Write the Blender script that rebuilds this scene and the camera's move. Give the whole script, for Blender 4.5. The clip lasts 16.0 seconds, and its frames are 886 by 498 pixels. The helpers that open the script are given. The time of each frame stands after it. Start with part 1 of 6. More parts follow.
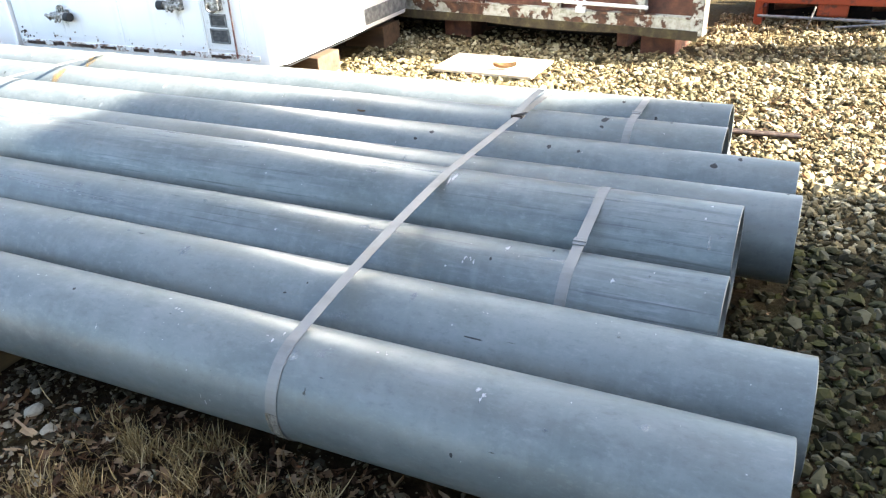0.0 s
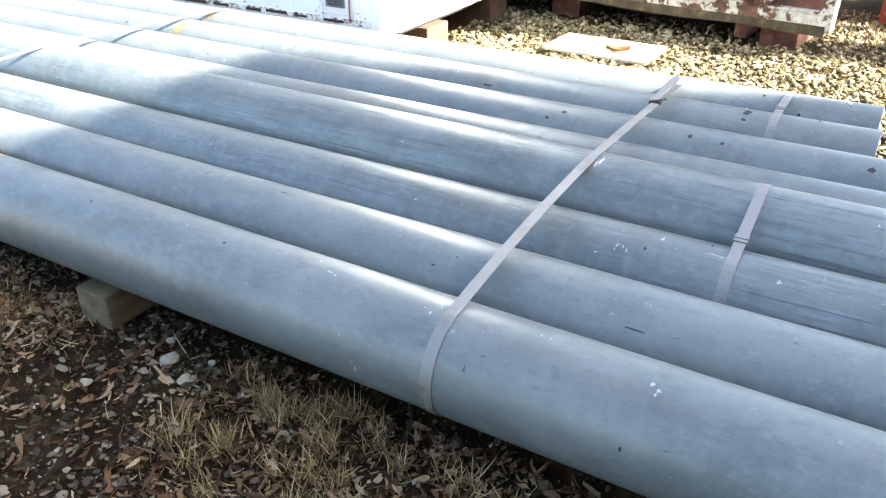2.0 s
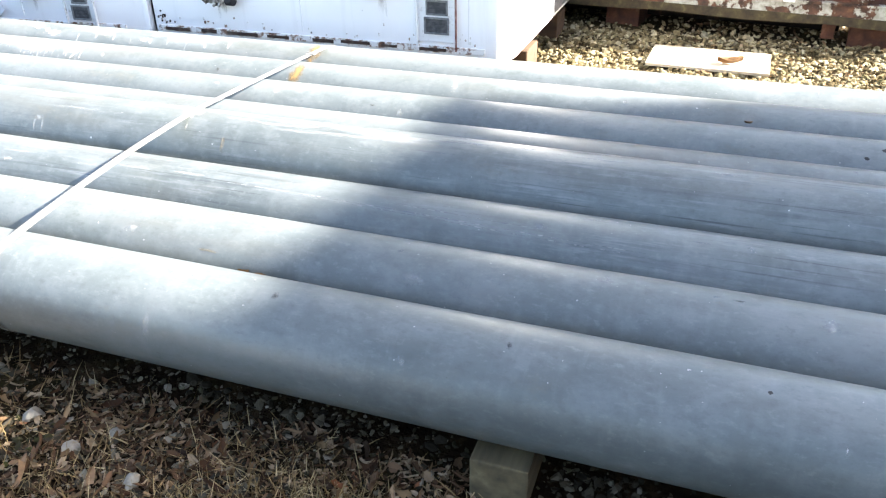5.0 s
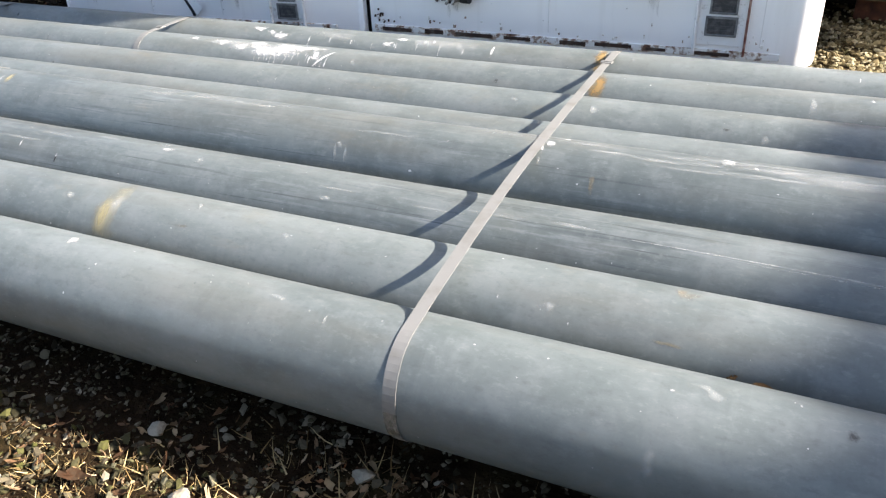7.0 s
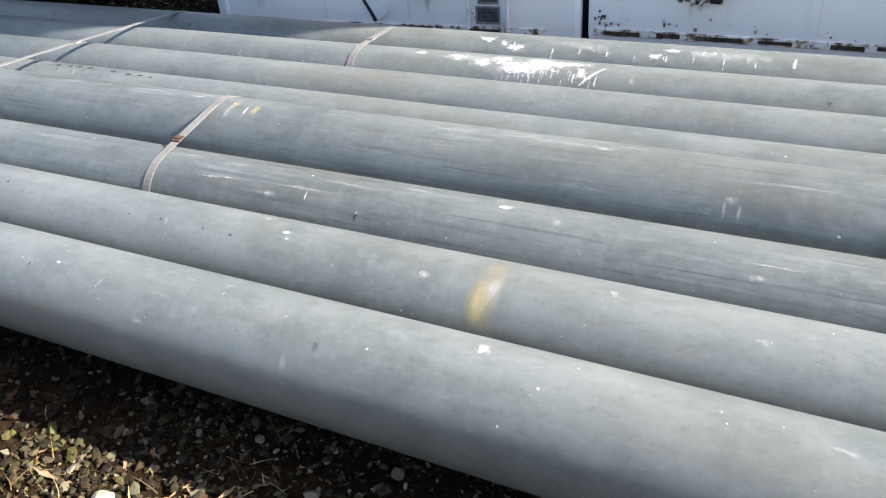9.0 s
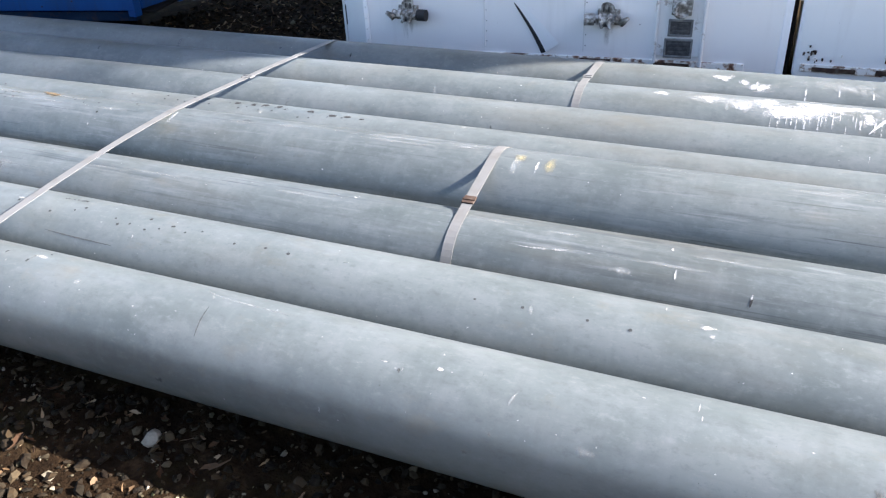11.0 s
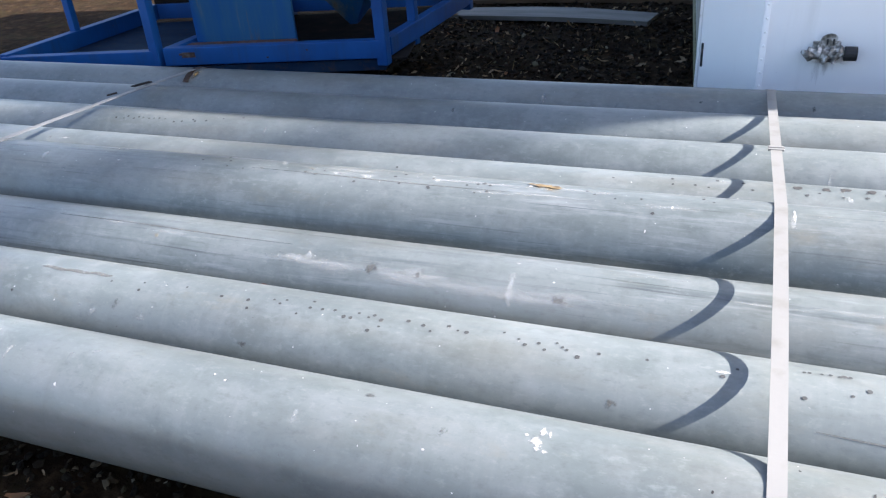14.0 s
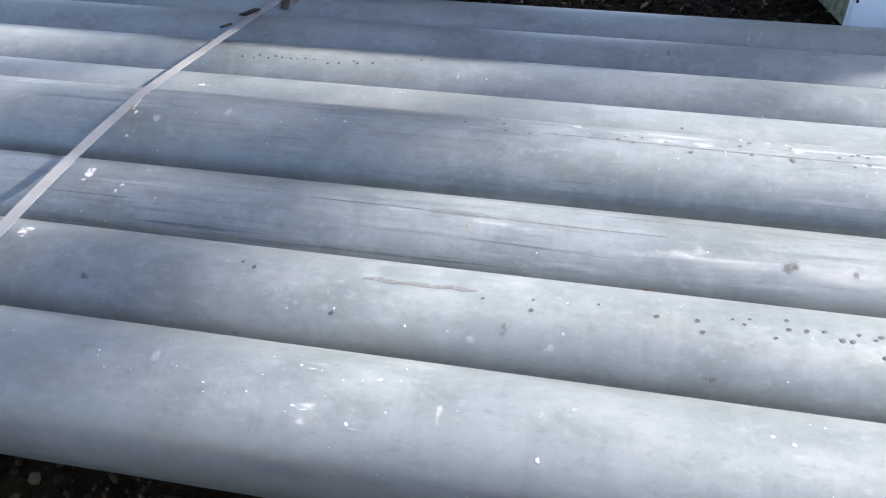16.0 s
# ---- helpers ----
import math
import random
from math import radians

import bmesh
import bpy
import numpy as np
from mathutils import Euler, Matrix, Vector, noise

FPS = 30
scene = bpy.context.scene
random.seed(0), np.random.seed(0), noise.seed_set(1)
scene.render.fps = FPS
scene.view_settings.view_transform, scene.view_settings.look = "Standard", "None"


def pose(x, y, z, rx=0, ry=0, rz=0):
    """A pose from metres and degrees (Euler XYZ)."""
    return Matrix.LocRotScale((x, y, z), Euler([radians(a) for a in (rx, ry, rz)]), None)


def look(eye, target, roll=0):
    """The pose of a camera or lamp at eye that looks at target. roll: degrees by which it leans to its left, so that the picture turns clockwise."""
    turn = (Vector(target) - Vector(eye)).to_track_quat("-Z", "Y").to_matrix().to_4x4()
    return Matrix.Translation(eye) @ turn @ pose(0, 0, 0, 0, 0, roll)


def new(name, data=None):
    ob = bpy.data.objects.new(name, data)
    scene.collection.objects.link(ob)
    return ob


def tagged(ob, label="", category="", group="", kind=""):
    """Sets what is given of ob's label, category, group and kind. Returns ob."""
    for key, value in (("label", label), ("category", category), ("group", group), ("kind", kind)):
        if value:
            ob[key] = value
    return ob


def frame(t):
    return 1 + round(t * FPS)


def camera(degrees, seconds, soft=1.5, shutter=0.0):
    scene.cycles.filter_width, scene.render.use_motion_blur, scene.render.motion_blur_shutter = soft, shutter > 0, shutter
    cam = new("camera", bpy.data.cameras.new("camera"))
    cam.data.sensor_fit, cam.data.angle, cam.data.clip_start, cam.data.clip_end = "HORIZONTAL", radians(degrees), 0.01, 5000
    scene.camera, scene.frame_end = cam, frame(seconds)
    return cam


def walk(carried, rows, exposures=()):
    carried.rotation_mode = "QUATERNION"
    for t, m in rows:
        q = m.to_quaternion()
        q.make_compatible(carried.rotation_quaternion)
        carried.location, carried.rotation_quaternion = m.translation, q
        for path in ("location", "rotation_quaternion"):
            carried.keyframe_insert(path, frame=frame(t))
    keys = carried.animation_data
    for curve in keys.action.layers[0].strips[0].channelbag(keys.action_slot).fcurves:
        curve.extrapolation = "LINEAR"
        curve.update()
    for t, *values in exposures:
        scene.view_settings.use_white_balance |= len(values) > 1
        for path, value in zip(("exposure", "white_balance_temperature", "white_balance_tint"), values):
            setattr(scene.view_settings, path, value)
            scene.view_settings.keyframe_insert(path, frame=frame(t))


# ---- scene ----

cam = camera(59.3, 16.0, soft=1.25)
PATH = [
    (0, (0.100, -1.193, 1.362), (-0.678, 0.392, 0.422), -3.02),
    (0.5, (0.091, -1.203, 1.363), (-0.676, 0.384, 0.417), -1.49),
    (1, (0.070, -1.216, 1.349), (-0.681, 0.347, 0.352), -1.25),
    (1.5, (0.002, -1.260, 1.350), (-0.791, 0.300, 0.381), -1.41),
    (2, (-0.149, -1.271, 1.345), (-1.036, 0.227, 0.360), -0.31),
    (2.5, (-0.414, -1.243, 1.335), (-1.259, 0.276, 0.346), 1.29),
    (3, (-0.676, -1.250, 1.340), (-1.498, 0.246, 0.297), 2.94),
    (3.5, (-0.991, -1.358, 1.356), (-1.705, 0.228, 0.370), 0.13),
    (6, (-2.238, -1.240, 1.330), (-2.803, 0.402, 0.337), -0.57),
    (6.5, (-2.539, -1.141, 1.307), (-3.332, 0.422, 0.344), -4.34),
    (7, (-2.830, -1.147, 1.295), (-3.568, 0.413, 0.286), -2.61),
    (7.5, (-3.070, -1.157, 1.332), (-3.689, 0.400, 0.240), -0.23),
    (8, (-3.341, -1.062, 1.324), (-4.171, 0.410, 0.254), -4.52),
    (10.5, (-4.714, -1.094, 1.335), (-5.432, 0.478, 0.329), -3.94),
    (11, (-5.000, -1.133, 1.349), (-5.721, 0.432, 0.333), -3.09),
    (11.5, (-5.381, -1.029, 1.321), (-6.162, 0.532, 0.345), -3.32),
    (12, (-5.685, -1.005, 1.295), (-6.431, 0.535, 0.259), -1.26),
    (12.5, (-6.013, -1.049, 1.314), (-6.567, 0.568, 0.276), -2.39),
    (13, (-6.365, -0.979, 1.273), (-6.997, 0.629, 0.266), -1.37),
    (13.5, (-6.737, -0.921, 1.281), (-7.405, 0.649, 0.237), -0.57),
    (14, (-7.037, -0.998, 1.310), (-7.711, 0.619, 0.346), -4.61),
    (14.5, (-7.345, -0.952, 1.298), (-7.968, 0.664, 0.298), -2.84),
    (15, (-7.653, -0.849, 1.297), (-8.228, 0.769, 0.272), -2.91),
    (15.5, (-8.018, -0.892, 1.280), (-8.411, 0.778, 0.253), -1.69),
    (16, (-8.324, -0.902, 1.293), (-8.621, 0.704, 0.138), 0.29),
]
walk(cam, [(t, look(eye, target, roll)) for t, eye, target, roll in PATH],
     exposures=[(0, 3.77, 6650, 9), (1.5, 3.88, 6500, 9), (3.6, 3.92, 6550, 9), (5.8, 3.12, 6500, 13), (6.1, 2.95, 6550, 13), (6.6, 2.6, 6500, 14), (7.1, 2.46, 6620, 13), (8.2, 2.36, 6650, 13), (10.5, 2.52, 6150, 16), (12.5, 2.58, 6100, 16), (14.5, 2.78, 6150, 16), (16.0, 2.95, 6200, 17)])

# ---- light: low winter sun from beyond the open pipe ends, clear sky ----
SUN_AZ, SUN_EL = radians(11.8), radians(28.8)
SUN_WAY = Vector((math.cos(SUN_EL) * math.cos(SUN_AZ), math.cos(SUN_EL) * math.sin(SUN_AZ), math.sin(SUN_EL)))
world = bpy.data.worlds.new("sky")
scene.world = world
world.use_nodes = True
sky = world.node_tree.nodes.new("ShaderNodeTexSky")
sky.sky_type, sky.sun_disc = "NISHITA", False
sky.dust_density = 2.5
sky.sun_elevation, sky.sun_rotation = SUN_EL, math.pi / 2 - SUN_AZ
world.node_tree.links.new(sky.outputs[0], world.node_tree.nodes["Background"].inputs[0])
world.node_tree.nodes["Background"].inputs[1].default_value = 0.069
sun = new("sun", bpy.data.lights.new("sun", "SUN"))
sun.data.energy, sun.data.angle, sun.data.color = 4.6, radians(0.53), (1.0, 0.95, 0.87)
sun.matrix_world = look(SUN_WAY * 40, (0, 0, 0))

# ---- materials ----
MATS = {}


class Nodes:
    """Short hand for one node material."""

    def __init__(self, name):
        self.mat = bpy.data.materials.new(name)
        self.mat.use_nodes = True
        self.tree = self.mat.node_tree
        self.out = self.tree.nodes["Principled BSDF"]
        MATS[name] = self.mat

    def node(self, kind, **values):
        n = self.tree.nodes.new(kind)
        for key, value in values.items():
            if key in n.inputs:
                self.feed(n.inputs[key], value)
        return n

    def feed(self, socket, value):
        if isinstance(value, bpy.types.NodeSocket):
            self.tree.links.new(value, socket)
        else:
            socket.default_value = value

    def put(self, **values):
        for key, value in values.items():
            self.feed(self.out.inputs[key.replace("_", " ")], value)
        return self

    def coords(self, scale=(1, 1, 1), world=False, shift=True):
        tc = self.node("ShaderNodeNewGeometry").outputs["Position"] if world else self.node("ShaderNodeTexCoord").outputs["Object"]
        mp = self.node("ShaderNodeMapping", Vector=tc, Scale=scale)
        if shift and not world:
            rnd = self.node("ShaderNodeObjectInfo").outputs["Random"]
            mul = self.node("ShaderNodeVectorMath", Vector=(37.0, 17.0, 29.0))
            mul.operation = "SCALE"
            self.feed(mul.inputs[0], (37.0, 17.0, 29.0))
            self.feed(mul.inputs["Scale"], rnd)
            self.feed(mp.inputs["Location"], mul.outputs[0])
        return mp.outputs[0]

    def noise(self, vector, scale, detail=4.0, rough=0.55):
        return self.node("ShaderNodeTexNoise", Vector=vector, Scale=scale, Detail=detail, Roughness=rough).outputs["Fac"]

    def cells(self, vector, scale, what="Distance"):
        return self.node("ShaderNodeTexVoronoi", Vector=vector, Scale=scale).outputs[what]

    def ramp(self, fac, *stops):
        n = self.node("ShaderNodeValToRGB", Fac=fac)
        el = n.color_ramp.elements
        while len(el) < len(stops):
            el.new(0.5)
        for e, (pos, col) in zip(el, stops):
            e.position = pos
            e.color = (*col, 1) if isinstance(col, tuple) else (col, col, col, 1)
        return n.outputs[0]

    def mix(self, fac, a, b, how="MIX"):
        n = self.tree.nodes.new("ShaderNodeMix")
        n.data_type, n.blend_type = "RGBA", how
        self.feed(n.inputs[0], fac)
        for socket, v in ((n.inputs[6], a), (n.inputs[7], b)):
            self.feed(socket, (*v, 1) if isinstance(v, tuple) else v)
        return n.outputs[2]

    def calc(self, how, a, b=0.0, clamp=True):
        n = self.tree.nodes.new("ShaderNodeMath")
        n.operation, n.use_clamp = how, clamp
        self.feed(n.inputs[0], a)
        self.feed(n.inputs[1], b)
        return n.outputs[0]

    def faded(self, value, how=0.5):
        """value, raised in the middle of a mark and lowered towards its rim."""
        u = self.node("ShaderNodeSeparateXYZ", Vector=self.node("ShaderNodeUVMap").outputs[0]).outputs[0]
        return self.calc("ADD", value, self.calc("MULTIPLY", self.calc("SUBTRACT", 0.45, u, False), how, False), False)

    def bump(self, height, strength, distance):
        b = self.node("ShaderNodeBump", Height=height, Strength=strength, Distance=distance)
        self.feed(self.out.inputs["Normal"], b.outputs[0])
        return self


def pipe_material(name, brushed):
    """Dull galvanised steel: broad cloudy zinc bloom, grime, and on the brushed kind long rolling streaks."""
    n = Nodes(name)
    v = n.coords()
    cloud = n.noise(n.coords((0.5, 1.0, 1.0)), 3.4, 5, 0.55)
    base = n.ramp(cloud, (0.34, (0.15, 0.17, 0.17)), (0.5, (0.184, 0.206, 0.204)), (0.66, (0.222, 0.244, 0.24)))
    blot = n.ramp(n.noise(n.coords((0.8, 1.0, 1.0)), 13, 7, 0.68), (0.46, 0.0), (0.62, 0.46))
    base = n.mix(blot, base, (0.255, 0.272, 0.274))
    dull = n.ramp(n.noise(n.coords((0.6, 1.0, 1.0)), 8.5, 7, 0.68), (0.5, 0.0), (0.68, 0.42))
    base = n.mix(dull, base, (0.092, 0.112, 0.108))
    streak = n.noise(n.coords((0.05, 1.0, 1.0)), 34, 5, 0.65)
    if brushed:
        some = n.ramp(n.noise(n.coords((0.35, 1.0, 1.0)), 4.2, 4, 0.6), (0.36, 0.15), (0.62, 1.0))
        base = n.mix(n.calc("MULTIPLY", n.ramp(streak, (0.3, 0.75), (0.47, 0.0)), some), base, (0.085, 0.1, 0.108))
        pale = n.ramp(n.noise(n.coords((0.08, 1.0, 1.0)), 48, 4, 0.7), (0.55, 0.0), (0.7, 0.55))
        base = n.mix(n.calc("MULTIPLY", pale, some), base, (0.37, 0.39, 0.4))
        line = n.ramp(n.noise(n.coords((0.018, 1.0, 1.0)), 80, 3, 0.6), (0.33, 0.8), (0.39, 0.0))
        base = n.mix(n.calc("MULTIPLY", line, some), base, (0.075, 0.085, 0.09))
    else:
        base = n.mix(n.ramp(streak, (0.3, 0.12), (0.45, 0.0)), base, (0.12, 0.134, 0.14))
    grain = n.noise(n.coords((0.55, 1.0, 1.0)), 60, 5, 0.72)
    base = n.mix(n.ramp(grain, (0.3, 0.46), (0.46, 0.0)), base, (0.115, 0.128, 0.128))
    base = n.mix(n.ramp(grain, (0.55, 0.0), (0.7, 0.42)), base, (0.31, 0.325, 0.322))
    # washed runs down the round of the pipe, brown grime and dust in patches
    run = n.ramp(n.noise(n.coords((5.0, 1.0, 1.0)), 4.5, 5, 0.62), (0.55, 0.0), (0.76, 0.28))
    base = n.mix(run, base, (0.29, 0.305, 0.305))
    run = n.ramp(n.noise(n.coords((7.0, 1.1, 1.1)), 3.6, 5, 0.62), (0.57, 0.0), (0.76, 0.25))
    base = n.mix(run, base, (0.135, 0.142, 0.138))
    grime = n.ramp(n.noise(n.coords((0.22, 1.0, 1.0)), 5, 6, 0.65), (0.5, 0.0), (0.72, 0.45))
    base = n.mix(grime, base, (0.165, 0.15, 0.118))
    tan = n.ramp(n.noise(n.coords((0.5, 1.0, 1.0)), 8, 6, 0.72), (0.6, 0.0), (0.75, 0.4))
    base = n.mix(tan, base, (0.235, 0.205, 0.15))
    base = n.mix(1.0, base, (0.68, 0.692, 0.688), "MULTIPLY")
    # small white flecks and dark pits, each on a few cells only
    for scale, size, keep, colour in ((20, 0.07, 0.9, (0.56, 0.56, 0.55)), (60, 0.1, 0.92, (0.52, 0.52, 0.51)), (34, 0.055, 0.9, (0.06, 0.06, 0.055))):
        vor = n.node("ShaderNodeTexVoronoi", Vector=n.coords((0.8, 1.0, 1.0)), Scale=scale)
        near = n.calc("LESS_THAN", n.calc("ADD", vor.outputs["Distance"], n.calc("MULTIPLY", n.noise(v, 90, 3), 0.22)), size + 0.08)
        sep = n.node("ShaderNodeSeparateColor", Color=vor.outputs["Color"])
        fac = n.calc("MULTIPLY", near, n.calc("GREATER_THAN", sep.outputs[0], keep))
        base = n.mix(n.calc("MULTIPLY", fac, 0.75), base, colour)
    n.put(Base_Color=base, Metallic=0.3 if brushed else 0.18, Specular_IOR_Level=0.35, Roughness=n.ramp(n.noise(n.coords((0.3, 1.0, 1.0)), 9, 5, 0.6), (0.3, 0.35), (0.7, 0.48)))
    n.bump(n.mix(0.5, n.noise(v, 5, 4, 0.5), streak) if brushed else n.noise(v, 7, 4, 0.5), 0.12, 0.004)
    return n.mat


pipe_material("zinc", False)
pipe_material("brushed_zinc", True)

n = Nodes("strap_steel")
n.put(Base_Color=n.mix(n.ramp(n.noise(n.coords(), 14, 5), (0.5, 0.0), (0.72, 0.55)), (0.195, 0.192, 0.182), (0.125, 0.114, 0.095)), Metallic=0.35, Roughness=0.6)
n.bump(n.noise(n.coords(), 70), 0.15, 0.002)

n = Nodes("strap_stain")
n.put(Base_Color=n.mix(n.noise(n.coords(), 18, 5), (0.16, 0.12, 0.07), (0.22, 0.19, 0.13)), Roughness=0.8, Alpha=n.ramp(n.noise(n.coords((1, 1, 0.4)), 26, 5, 0.7), (0.4, 0.0), (0.66, 0.6)))

n = Nodes("rusty_strap")
n.put(Base_Color=n.ramp(n.noise(n.coords(), 30, 5), (0.3, (0.09, 0.075, 0.06)), (0.45, (0.05, 0.027, 0.016)), (0.65, (0.018, 0.011, 0.008))), Roughness=0.85)

n = Nodes("splash_white")
n.put(Base_Color=n.mix(n.ramp(n.noise(n.coords(), 45, 5), (0.4, 0.0), (0.7, 0.5)), (0.45, 0.45, 0.44), (0.3, 0.3, 0.29)), Roughness=0.75)
n.put(Alpha=n.ramp(n.faded(n.noise(n.coords(), 95, 6, 0.8), 0.5), (0.43, 0.0), (0.58, 0.85)))
n = Nodes("white_paint")
n.put(Base_Color=n.mix(n.ramp(n.noise(n.coords(), 45, 5), (0.4, 0.0), (0.7, 0.4)), (0.6, 0.6, 0.59), (0.4, 0.4, 0.39)), Roughness=0.65)
n.put(Alpha=n.ramp(n.faded(n.noise(n.coords((0.5, 1, 1)), 70, 6, 0.8), 0.35), (0.45, 0.0), (0.6, 0.8)))
n = Nodes("smudge")
n.put(Base_Color=(0.42, 0.43, 0.42, 1), Roughness=0.8, Alpha=n.ramp(n.faded(n.noise(n.coords(), 48, 5, 0.75), 0.35), (0.42, 0.0), (0.72, 0.46)))
n = Nodes("oxide")
n.put(Base_Color=n.mix(n.noise(n.coords((0.3, 1, 1)), 60, 4), (0.32, 0.33, 0.33), (0.4, 0.4, 0.39)), Roughness=0.8, Alpha=n.ramp(n.faded(n.noise(n.coords((0.1, 1, 1)), 75, 6, 0.8), 0.22), (0.42, 0.0), (0.74, 0.5)))
n = Nodes("yellow_paint")
n.put(Base_Color=n.mix(n.noise(n.coords(), 25), (0.32, 0.27, 0.13), (0.35, 0.32, 0.22)), Roughness=0.7, Alpha=n.ramp(n.faded(n.noise(n.coords((1, 1, 0.35)), 18, 5, 0.6), 0.7), (0.3, 0.0), (0.85, 0.7)))
n = Nodes("rust_stain")
n.put(Base_Color=n.mix(n.noise(n.coords(), 25), (0.2, 0.105, 0.03), (0.26, 0.185, 0.075)), Roughness=0.85, Alpha=n.ramp(n.faded(n.noise(n.coords(), 32, 5, 0.7), 0.7), (0.36, 0.0), (0.7, 0.85)))
n = Nodes("tan_stain")
n.put(Base_Color=(0.27, 0.21, 0.12, 1), Roughness=0.85, Alpha=n.ramp(n.faded(n.noise(n.coords(), 38, 5, 0.7), 0.5), (0.42, 0.0), (0.8, 0.5)))
n = Nodes("rust_run")
n.put(Base_Color=(0.22, 0.16, 0.1, 1), Roughness=0.8, Alpha=n.ramp(n.faded(n.noise(n.coords((1, 1, 0.15), shift=False), 40, 5, 0.65), 0.55), (0.45, 0.0), (0.85, 0.55)))
n = Nodes("grey_stain")
n.put(Base_Color=(0.085, 0.086, 0.084, 1), Roughness=0.9, Alpha=n.ramp(n.faded(n.noise(n.coords(), 60, 6, 0.75), 0.4), (0.44, 0.0), (0.66, 0.7)))
n = Nodes("pit")
n.put(Base_Color=(0.035, 0.037, 0.038, 1), Roughness=0.9)
n = Nodes("dark_spot")
n.put(Base_Color=(0.02, 0.02, 0.02, 1), Roughness=0.9)
n = Nodes("scratch")
n.put(Base_Color=(0.4, 0.4, 0.39, 1), Roughness=0.6, Alpha=n.ramp(n.noise(n.coords(), 40, 3), (0.36, 0.05), (0.64, 0.6)))

# white painted sheet of the box bodies: faint dents, grey dirt runs, chips with rust
n = Nodes("white_sheet")
v = n.coords(shift=False)
base = n.ramp(n.noise(v, 1.6, 4), (0.3, (0.9, 0.9, 0.9)), (0.7, (0.94, 0.94, 0.935)))
runs = n.ramp(n.noise(n.coords((1, 1, 0.08), shift=False), 9, 5, 0.65), (0.55, 0.0), (0.78, 0.22))
base = n.mix(runs, base, (0.5, 0.49, 0.45))
chips = n.ramp(n.noise(v, 28, 6, 0.75), (0.68, 0.0), (0.71, 1.0))
base = n.mix(n.calc("MULTIPLY", chips, 0.8), base, (0.16, 0.1, 0.07))
n.put(Base_Color=base, Roughness=0.42)
n.bump(n.noise(v, 3.5, 3), 0.25, 0.02)
n = Nodes("white_trim")
v = n.coords(shift=False)
n.put(Base_Color=n.mix(n.ramp(n.noise(v, 20, 6, 0.7), (0.58, 0.0), (0.66, 0.8)), (0.76, 0.76, 0.75), (0.3, 0.25, 0.2)), Roughness=0.5)
n = Nodes("rusty_sill")
v = n.coords(shift=False)
base = n.ramp(n.noise(v, 13, 6, 0.7), (0.36, (0.03, 0.018, 0.014)), (0.42, (0.14, 0.065, 0.035)), (0.47, (0.38, 0.3, 0.24)), (0.52, (0.75, 0.74, 0.71)))
n.put(Base_Color=base, Roughness=0.85).bump(n.noise(v, 40, 4), 0.5, 0.006)
n = Nodes("red_brown_rail")
n.put(Base_Color=n.ramp(n.noise(n.coords(), 30, 5), (0.4, (0.13, 0.03, 0.02)), (0.68, (0.35, 0.25, 0.21))), Roughness=0.7)
n = Nodes("vent_grey")
n.put(Base_Color=n.ramp(n.noise(n.coords(), 24, 4), (0.4, (0.11, 0.115, 0.12)), (0.65, (0.25, 0.255, 0.255))), Roughness=0.6)
n = Nodes("vent_dark")
n.put(Base_Color=n.ramp(n.noise(n.coords(), 40, 4), (0.4, (0.035, 0.036, 0.04)), (0.65, (0.09, 0.09, 0.09))), Roughness=0.6)
n = Nodes("cast_metal")
n.put(Base_Color=n.ramp(n.noise(n.coords(), 45, 4), (0.35, (0.06, 0.055, 0.045)), (0.5, (0.22, 0.21, 0.19)), (0.65, (0.55, 0.55, 0.53))), Metallic=0.3, Roughness=0.5)
n = Nodes("black_rubber")
n.put(Base_Color=(0.014, 0.014, 0.015, 1), Roughness=0.7)
n = Nodes("green_rail")
n.put(Base_Color=n.ramp(n.noise(n.coords(), 20, 5), (0.35, (0.07, 0.075, 0.035)), (0.65, (0.22, 0.22, 0.12))), Roughness=0.8)

# flaking white over rust for the roll-off container
n = Nodes("flaking_white")
v = n.coords(shift=False)
flake = n.ramp(n.noise(v, 5.5, 8, 0.68), (0.5, 0.0), (0.52, 1.0))
rust = n.ramp(n.noise(v, 16, 5), (0.35, (0.03, 0.015, 0.009)), (0.6, (0.1, 0.042, 0.02)), (0.75, (0.2, 0.1, 0.05)))
n.put(Base_Color=n.mix(flake, n.ramp(n.noise(v, 30, 4), (0.3, (0.22, 0.21, 0.16)), (0.6, (0.42, 0.41, 0.36))), rust), Roughness=0.8)
n.bump(flake, 0.5, 0.004)
# mossy brown with the shadow below the rail put into its colour
n = Nodes("mossy_shadow_lip")
v = n.coords(shift=False)
n.put(Base_Color=n.ramp(n.noise(v, 12, 6, 0.65), (0.35, (0.02, 0.013, 0.007)), (0.55, (0.05, 0.037, 0.014)), (0.7, (0.1, 0.08, 0.03))), Roughness=0.9)
n = Nodes("rust_red")
v = n.coords(shift=False)
n.put(Base_Color=n.ramp(n.noise(v, 11, 6, 0.65), (0.3, (0.035, 0.014, 0.01)), (0.55, (0.1, 0.038, 0.02)), (0.72, (0.17, 0.085, 0.05))), Roughness=0.85).bump(n.noise(v, 50), 0.4, 0.005)
n = Nodes("orange_paint")
v = n.coords(shift=False)
n.put(Base_Color=n.mix(n.ramp(n.noise(v, 9, 6, 0.7), (0.52, 0.0), (0.6, 0.8)), (0.3, 0.045, 0.01), (0.07, 0.022, 0.015)), Roughness=0.55)
n = Nodes("blue_paint")
v = n.coords(shift=False)
